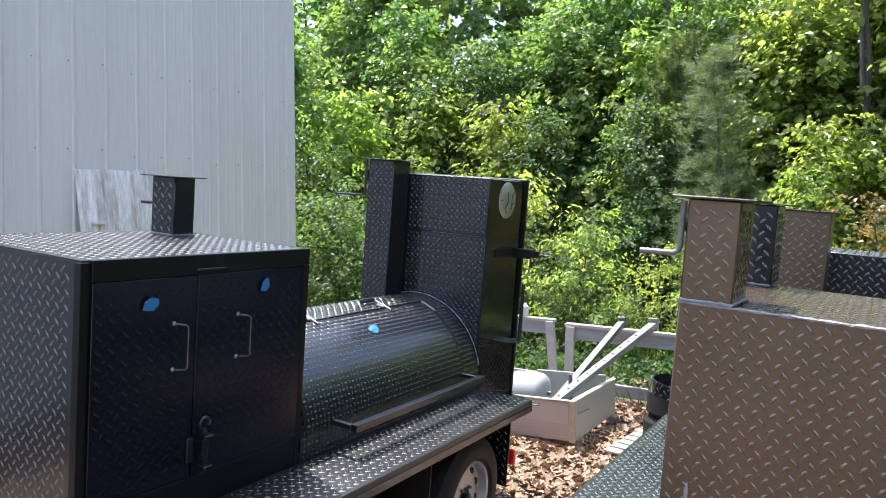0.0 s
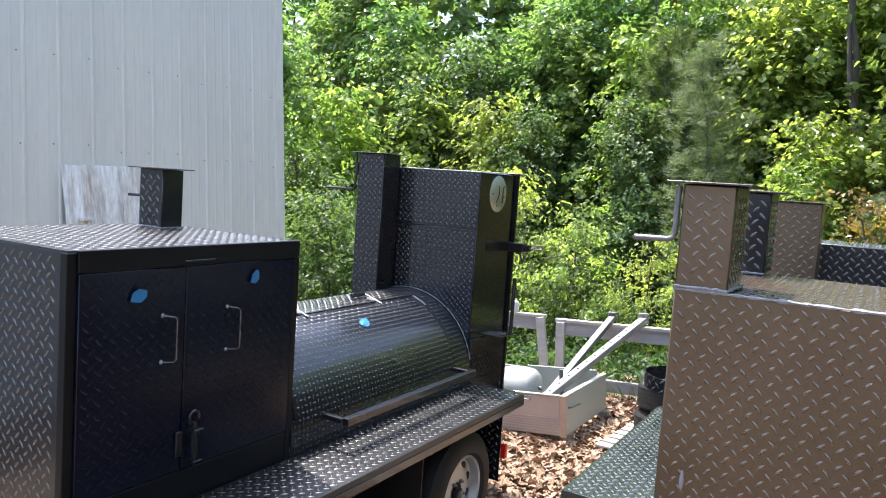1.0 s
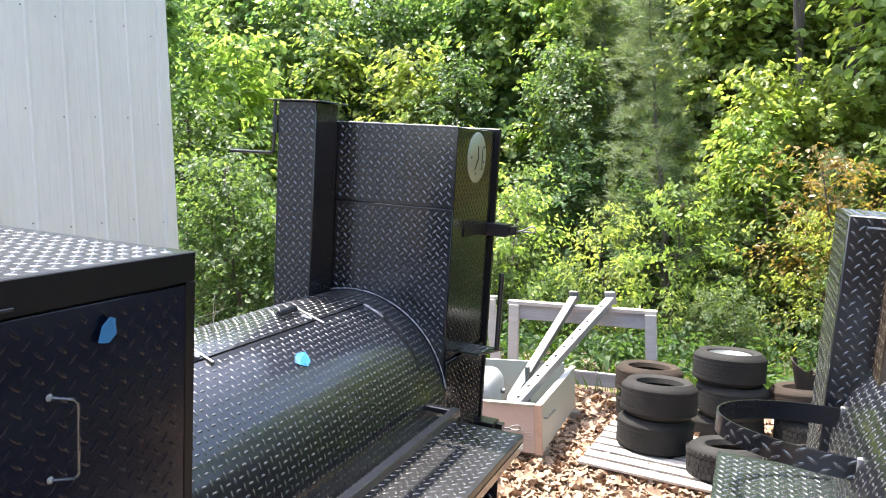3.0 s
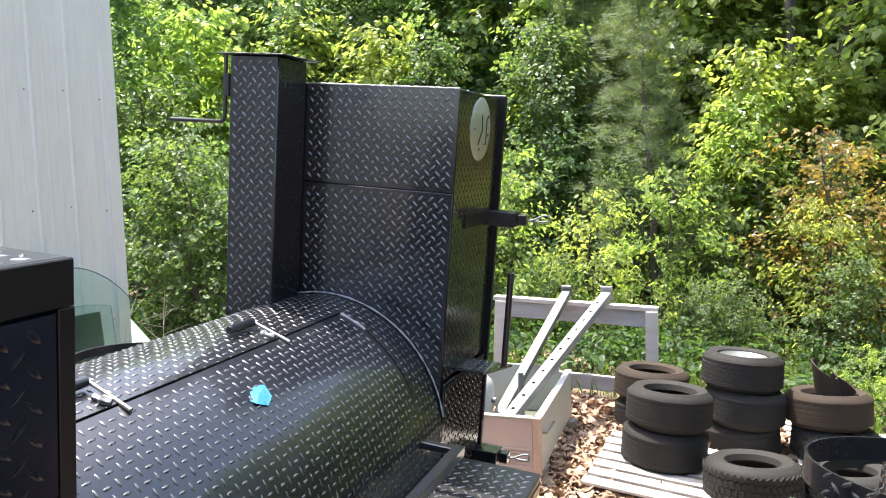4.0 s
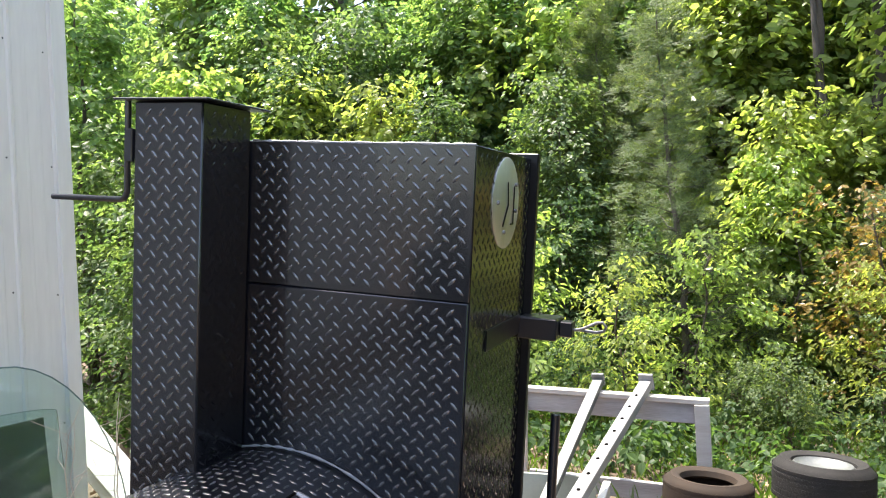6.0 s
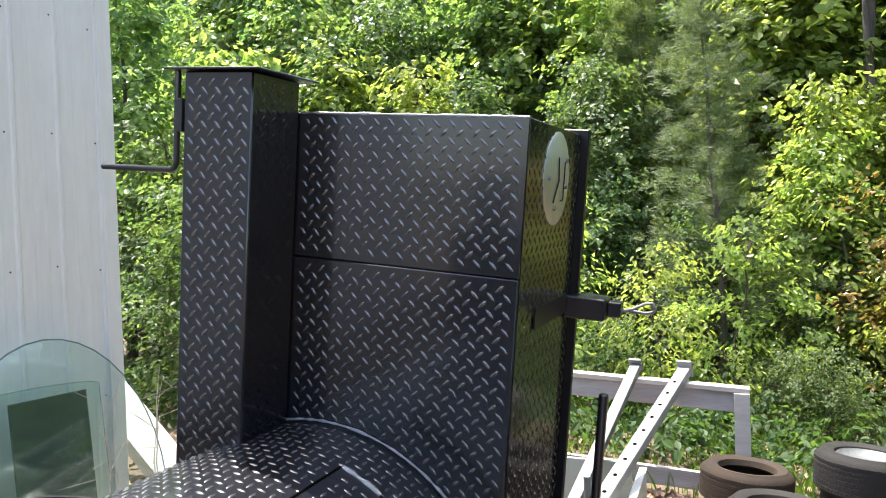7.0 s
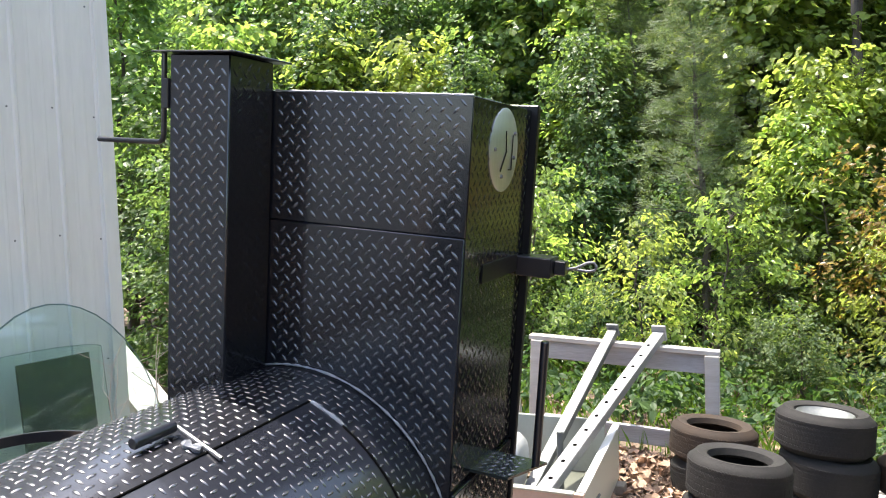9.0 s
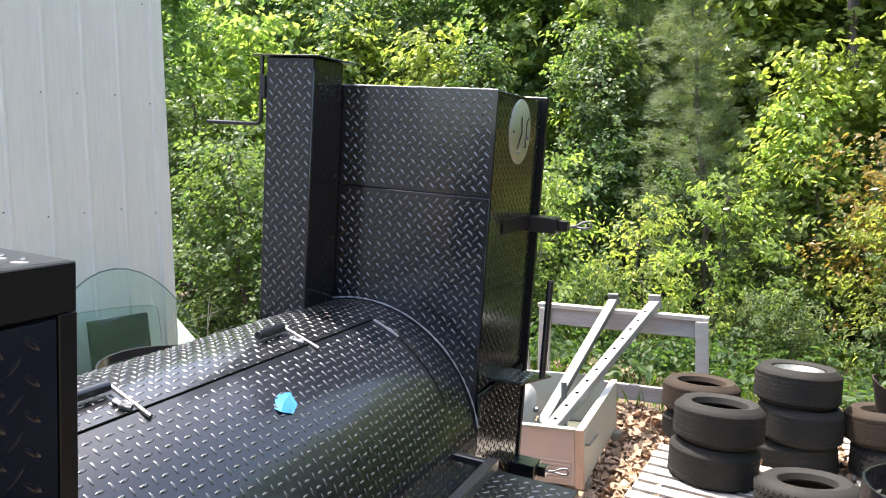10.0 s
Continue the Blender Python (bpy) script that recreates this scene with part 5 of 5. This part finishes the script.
def make_tree(name, seed, height, radius, base, limbs, twigs, per, size, mat, label, slim=0.7, trunk=0.11, twig=0.45, pine=False, droop=0.5, wander=0.06):
    """A tapered trunk, limbs out to an uneven crown, and leafy twigs along each limb."""
    rng = random.Random(seed)
    t = thing(name, (0, 0, 0), label, "tree" if height > 3.2 else "bush", "woods behind the yard", WORLD)
    s = Shape()
    n = 9
    axis = [Vector((0.0, 0.0, -0.3))]
    for k in range(1, n + 1):
        axis.append(Vector((axis[-1].x + rng.gauss(0, wander), axis[-1].y + rng.gauss(0, wander), height * 0.96 * k / n)))
    s.tube(axis, [max(0.012, trunk * (1 - 0.92 * k / n) * (1.35 if k == 0 else 1)) for k in range(n + 1)], 8)
    c = Shape()
    for b in range(limbs):
        f = min(0.999, base + (1 - base) * (b + rng.random()) / limbs)
        k = min(n - 1, int(f * n))
        ax = axis[k].lerp(axis[k + 1], f * n - k)
        a = b * 2.4 + rng.uniform(-0.5, 0.5)
        g = (f - base) / (1 - base)
        if pine:
            reach = radius * (1.05 - 0.85 * g) * rng.uniform(0.6, 1.1)
            rise = 0.25 * reach
        else:
            reach = radius * (1.12 - 0.85 * g) * rng.uniform(0.6, 1.15)
            rise = reach * rng.uniform(0.0, 0.6)
        pts, rs = [ax], [max(0.008, trunk * 0.3 * (1.1 - f))]
        for q in range(1, 5):
            p = ax + Vector((math.cos(a) * reach * q / 4, math.sin(a) * reach * q / 4, rise * (q / 4) ** 0.8))
            pts.append(p + Vector((rng.gauss(0, 0.05), rng.gauss(0, 0.05), rng.gauss(0, 0.05))) * reach)
            rs.append(max(0.003, rs[0] * (1 - q / 4.4)))
        s.tube(pts, rs, 4)
        for _ in range(twigs):
            q = rng.random() ** 0.6 * 0.999
            i = min(3, int(q * 4))
            p = pts[i].lerp(pts[i + 1], q * 4 - i) + Vector((rng.gauss(0, 0.16), rng.gauss(0, 0.16), rng.gauss(0, 0.20)))
            aa = a + rng.gauss(0, 0.8)
            out = Vector((math.cos(aa), math.sin(aa), rng.gauss(-0.05, 0.3)))
            if pine:
                needle_tuft(c, rng, p, out, per, size)
            else:
                leafy_twig(c, rng, p, out, twig, int(per * rng.uniform(0.5, 1.5)), size, slim, droop)
    part("trunk", s, BARK, t, smooth=True)
    part("crown", c, mat, t)
    return t


def build_woods():
    rng = random.Random(21)
    kinds = {
        "a": make_tree("tree", 1, 9.2, 2.3, 0.06, 74, 12, 14, 0.123, LEAF_A, "broadleaf tree in full green summer leaf", 0.78, 0.12),
        "g": make_tree("tree", 3, 8.8, 2.2, 0.05, 68, 10, 9, 0.165, LEAF_A, "dark green broadleaf tree at the edge of the woods", 0.78, 0.12, 0.5),
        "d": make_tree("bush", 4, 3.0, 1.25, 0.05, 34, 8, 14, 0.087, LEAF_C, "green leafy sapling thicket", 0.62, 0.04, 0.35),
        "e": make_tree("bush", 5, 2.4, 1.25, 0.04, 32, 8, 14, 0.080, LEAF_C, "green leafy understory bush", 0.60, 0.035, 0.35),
        "p": make_tree("tree", 6, 7.5, 1.9, 0.14, 64, 12, 27, 0.19, NEEDLE, "grey-green pine tree with soft needle tufts", trunk=0.09, pine=True),
        "s": make_tree("tree", 9, 5.2, 1.5, 0.05, 48, 10, 13, 0.123, LEAF_B, "young broadleaf tree with light green leaves", 0.80, 0.055),
        "m": make_tree("tree", 10, 6.8, 1.8, 0.05, 60, 11, 14, 0.116, LEAF_A, "mid-height broadleaf tree in full leaf", 0.78, 0.08),
        "n": make_tree("tree", 11, 5.8, 1.6, 0.06, 48, 10, 14, 0.105, LEAF_C, "slender understory tree, its leaf colour darkened for shade", 0.70, 0.055),
        "q": make_tree("bush", 14, 2.5, 1.1, 0.12, 26, 5, 13, 0.095, LEAF_B, "sapling with long drooping light green leaves", 0.48, 0.025, 0.35, droop=0.9),
        "k": make_tree("tree", 12, 10.5, 1.8, 0.80, 16, 8, 13, 0.115, LEAF_A, "tall tree with a grey-brown bare trunk", 0.8, 0.17, wander=0.11),
        "j": make_tree("tree", 13, 8.5, 1.3, 0.80, 12, 8, 13, 0.107, LEAF_C, "slender dark-stemmed tree with a high crown", 0.8, 0.085, wander=0.17),
        "r": make_tree("bush", 8, 2.8, 1.2, 0.10, 26, 7, 13, 0.080, DRY_LEAF, "bush with reddish-brown dry leaves", 0.55, 0.04, 0.35),
        "h": make_tree("tree", 17, 8.0, 2.1, 0.10, 64, 10, 9, 0.155, LEAF_B, "yellow-green broadleaf tree in the woods, sunlight put in its leaf colour", 0.80, 0.11, 0.5),
        "f": make_tree("tree", 16, 11.5, 2.9, 0.05, 64, 9, 8, 0.23, LEAF_A, "tall leafy tree deep in the woods", 0.8, 0.16, 0.6),
    }
    used = set()

    def put(k, x, y, scale=1.0, turn=None):
        m = Matrix.Translation((x, y, ground_z(x, y) - 0.05)) @ Matrix.Rotation(rng.uniform(0, 6.28) if turn is None else turn, 4, "Z")
        ob = copy_thing(kinds[k], m) if k in used else kinds[k]
        used.add(k)
        ob.matrix_world = m @ Matrix.Diagonal((scale, scale, scale, 1))

    # front edge of the woods: bushes and saplings
    for x, y, k, sc in ((-6.4, 9.4, "e", 1.2), (-2.9, 9.0, "e", 1.0), (2.6, 9.6, "e", 1.0), (5.4, 8.4, "e", 1.2), (3.5, 6.2, "e", 0.55), (4.3, 6.4, "d", 0.75), (6.6, 7.2, "d", 1.2),
                        (7.8, 5.4, "e", 1.4), (-4.9, 4.9, "d", 0.85), (-6.2, 5.7, "e", 1.1), (-7.6, 6.8, "d", 1.2), (-5.4, 7.6, "e", 1.1), (-3.4, 6.8, "d", 0.9), (-2.2, 7.6, "e", 0.8), (-1.4, 8.4, "d", 0.85),
                        (2.6, 4.3, "q", 0.32), (2.25, 4.6, "q", 0.26), (3.0, 4.7, "q", 0.4), (-0.25, 5.8, "q", 0.66), (0.45, 6.5, "q", 0.78), (-1.5, 6.2, "q", 0.85), (2.1, 6.6, "q", 0.7), (-4.3, 5.4, "e", 0.8), (-3.0, 7.6, "q", 1.15), (1.4, 7.9, "q", 1.0), (3.2, 7.4, "q", 0.9),
                        (-0.7, 5.9, "e", 0.42), (0.7, 5.9, "e", 0.36), (-1.7, 5.8, "d", 0.42), (1.3, 5.8, "e", 0.42), (2.3, 6.0, "d", 0.45), (-2.8, 5.9, "e", 0.55), (0.9, 7.6, "e", 0.6), (0.0, 8.0, "d", 0.7), (2.5, 7.2, "r", 0.9), (3.4, 7.0, "r", 0.8), (4.7, 7.5, "r", 0.8)):
        put(k, x, y, sc)
    for x, y, k, sc in ((0.2, 7.6, "p", 0.66), (-0.9, 9.6, "p", 0.75), (2.35, 7.9, "p", 0.36), (-9.6, 12.6, "g", 1.15), (-11.5, 13.6, "g", 1.2), (-8.0, 11.4, "m", 1.15), (1.9, 8.9, "d", 0.8), (2.9, 8.6, "s", 0.5), (3.4, 11.0, "p", 0.7), (2.6, 9.8, "k", 1.0), (1.88, 9.5, "j", 1.0), (2.14, 9.7, "j", 1.1), (-1.6, 11.0, "j", 1.0), (1.1, 11.3, "s", 1.25), (3.6, 11.8, "h", 1.0), (4.8, 9.8, "s", 1.1), (2.2, 12.0, "h", 1.1), (1.5, 10.5, "s", 1.15), (2.9, 10.9, "s", 1.25), (3.6, 9.4, "s", 1.15), (2.4, 8.9, "s", 0.72), (3.0, 7.9, "q", 1.1), (4.4, 8.4, "s", 0.9), (1.3, 8.3, "s", 0.6), (-7.4, 10.6, "m", 0.95), (-5.2, 11.4, "m", 1.0), (-3.8, 11.6, "a", 0.8), (-2.6, 11.0, "s", 1.15), (-1.4, 11.8, "m", 1.05), (-0.2, 11.2, "m", 0.95), (0.6, 12.2, "a", 0.8), (-4.6, 9.6, "s", 0.9), (-6.2, 9.9, "s", 1.0)):
        put(k, x, y, sc)
    # the woods rise behind: each row taller than the one before
    rows = ((8.9, -8, 6, 1.5, "snqsn", 0.68), (10.4, -10, 6, 1.45, "snsmn", 0.95), (12.4, -13, 8, 1.7, "mgsmg", 1.02), (14.8, -17, 10, 2.1, "gfg", 0.98), (18.0, -21, 13, 2.8, "f", 1.05))
    for y, xa, xb, step, mix, tall in rows:
        x = xa
        i = 0
        while x < xb:
            if not (y < 11 and 1.3 < x < 3.3):
                # right of x = -1, paler leaf colours stand in for sunlight
                put((mix if x < -1 else mix.replace("n", "s").replace("g", "h").replace("f", "h"))[(i * 2 + int(y)) % len(mix)], x + rng.uniform(-0.5, 0.5), y + rng.uniform(-0.8, 0.8), tall * (1.3 if y > 16 and x > -1 else 1.0) * rng.uniform(0.85, 1.15))
            x += step * rng.uniform(0.8, 1.2)
            i += 1
    # woods round the yard's other sides; unseen trees at right added to block the sky
    for x, y, k, sc in ((6.8, 6.8, "m", 1.0), (8.4, 4.2, "f", 0.85), (9.2, 1.6, "f", 1.0), (7.6, 9.6, "h", 1.0), (0.0, 13.4, "h", 1.05), (0.75, 10.3, "h", 0.78), (-1.5, 10.4, "h", 0.74), (3.3, 10.6, "h", 0.85), (5.2, 12.0, "h", 1.1), (10.0, -1.5, "f", 1.1), (9.6, -4.5, "f", 1.0), (10.5, -7.5, "f", 1.0), (12.5, 0.5, "f", 1.25), (12.6, 4.5, "f", 1.2), (13, -4.5, "f", 1.2), (-7.5, 8.5, "s", 1.0), (-9.0, 7.6, "m", 1.0)):
        put(k, x, y, sc)


def build_backdrop():
    """Plain dark distance behind the woods."""
    s = Shape()
    n = 48
    for k in range(n + 1):
        a = radians(-15 + 215 * k / n)
        s.v += [(46 * math.cos(a), 46 * math.sin(a), -2), (46 * math.cos(a), 46 * math.sin(a), 9 + 1.5 * math.sin(k * 1.7))]
    for k in range(n):
        s.f.append((2 * k, 2 * k + 2, 2 * k + 3, 2 * k + 1))
    solo("backdrop", s, FAR_GREEN, "dark green distance behind the trees", "backdrop", "structure")


FAR_GREEN = material("far_woods_green", (0.045, 0.075, 0.025), 0.95, vary=0.6, scale=0.5, fine=4, bump=0)


def build_undergrowth():
    """Low leafy growth over the ground before and under the trees."""
    rng = random.Random(44)
    s = Shape()
    centers = []
    for _ in range(3600):
        x, y = rng.uniform(-8, 7), 4.3 + 7.0 * rng.random() ** 1.5
        if y < 4.6 and rng.random() < 0.4:
            continue
        if x < -3.4 and y < 4.2:
            continue
        h = rng.uniform(0.03, 0.30 + 0.10 * (y - 4.6))
        centers.append((x, y, ground_z(x, y) + h, rng.uniform(0.5, 1.4)))
    for x, y, z, k in centers:
        a = rng.uniform(0, 6.28)
        leafy_twig(s, rng, Vector((x, y, z)), Vector((math.cos(a), math.sin(a), 0.2)), 0.25, int(10 * k), 0.085, 0.55)
    # leaf colour carries the shade under the trees
    solo("undergrowth", s, LEAF_LOW, "low green leafy undergrowth at the foot of the woods, darkened for shade", "undergrowth", "stuff")


def build_grass():
    rng = random.Random(31)
    s = Shape()
    for _ in range(18000):
        x, y = rng.uniform(-3.5, 4.8), rng.uniform(3.7, 7.6)
        if rng.random() > 0.35 + 0.5 * noise.noise(Vector((x, y, 0))) + 0.10 * (y - 3.8):
            continue
        z = ground_z(x, y)
        h, a, b = rng.uniform(0.06, 0.22), rng.uniform(0, 6.28), rng.uniform(0.02, 0.12)
        w = 0.006
        s.add([(x - w * math.sin(a), y + w * math.cos(a), z), (x + w * math.sin(a), y - w * math.cos(a), z), (x + b * 0.4 * math.cos(a), y + b * 0.4 * math.sin(a), z + h * 0.6), (x + b * math.cos(a), y + b * math.sin(a), z + h)],
              [(0, 1, 2), (0, 2, 3)])
    solo("grass", s, GRASS, "sparse green grass and weeds before the woods", "grass", "stuff")


build_ground()
wall_turn = build_building()
build_left_trailer()
build_right_trailer()
build_crate()
build_fence()
build_jug()
build_pallets()
build_tyres()
build_wall_things(wall_turn)
build_planks()
build_woods()
build_backdrop()
build_undergrowth()
build_grass()
build_litter()
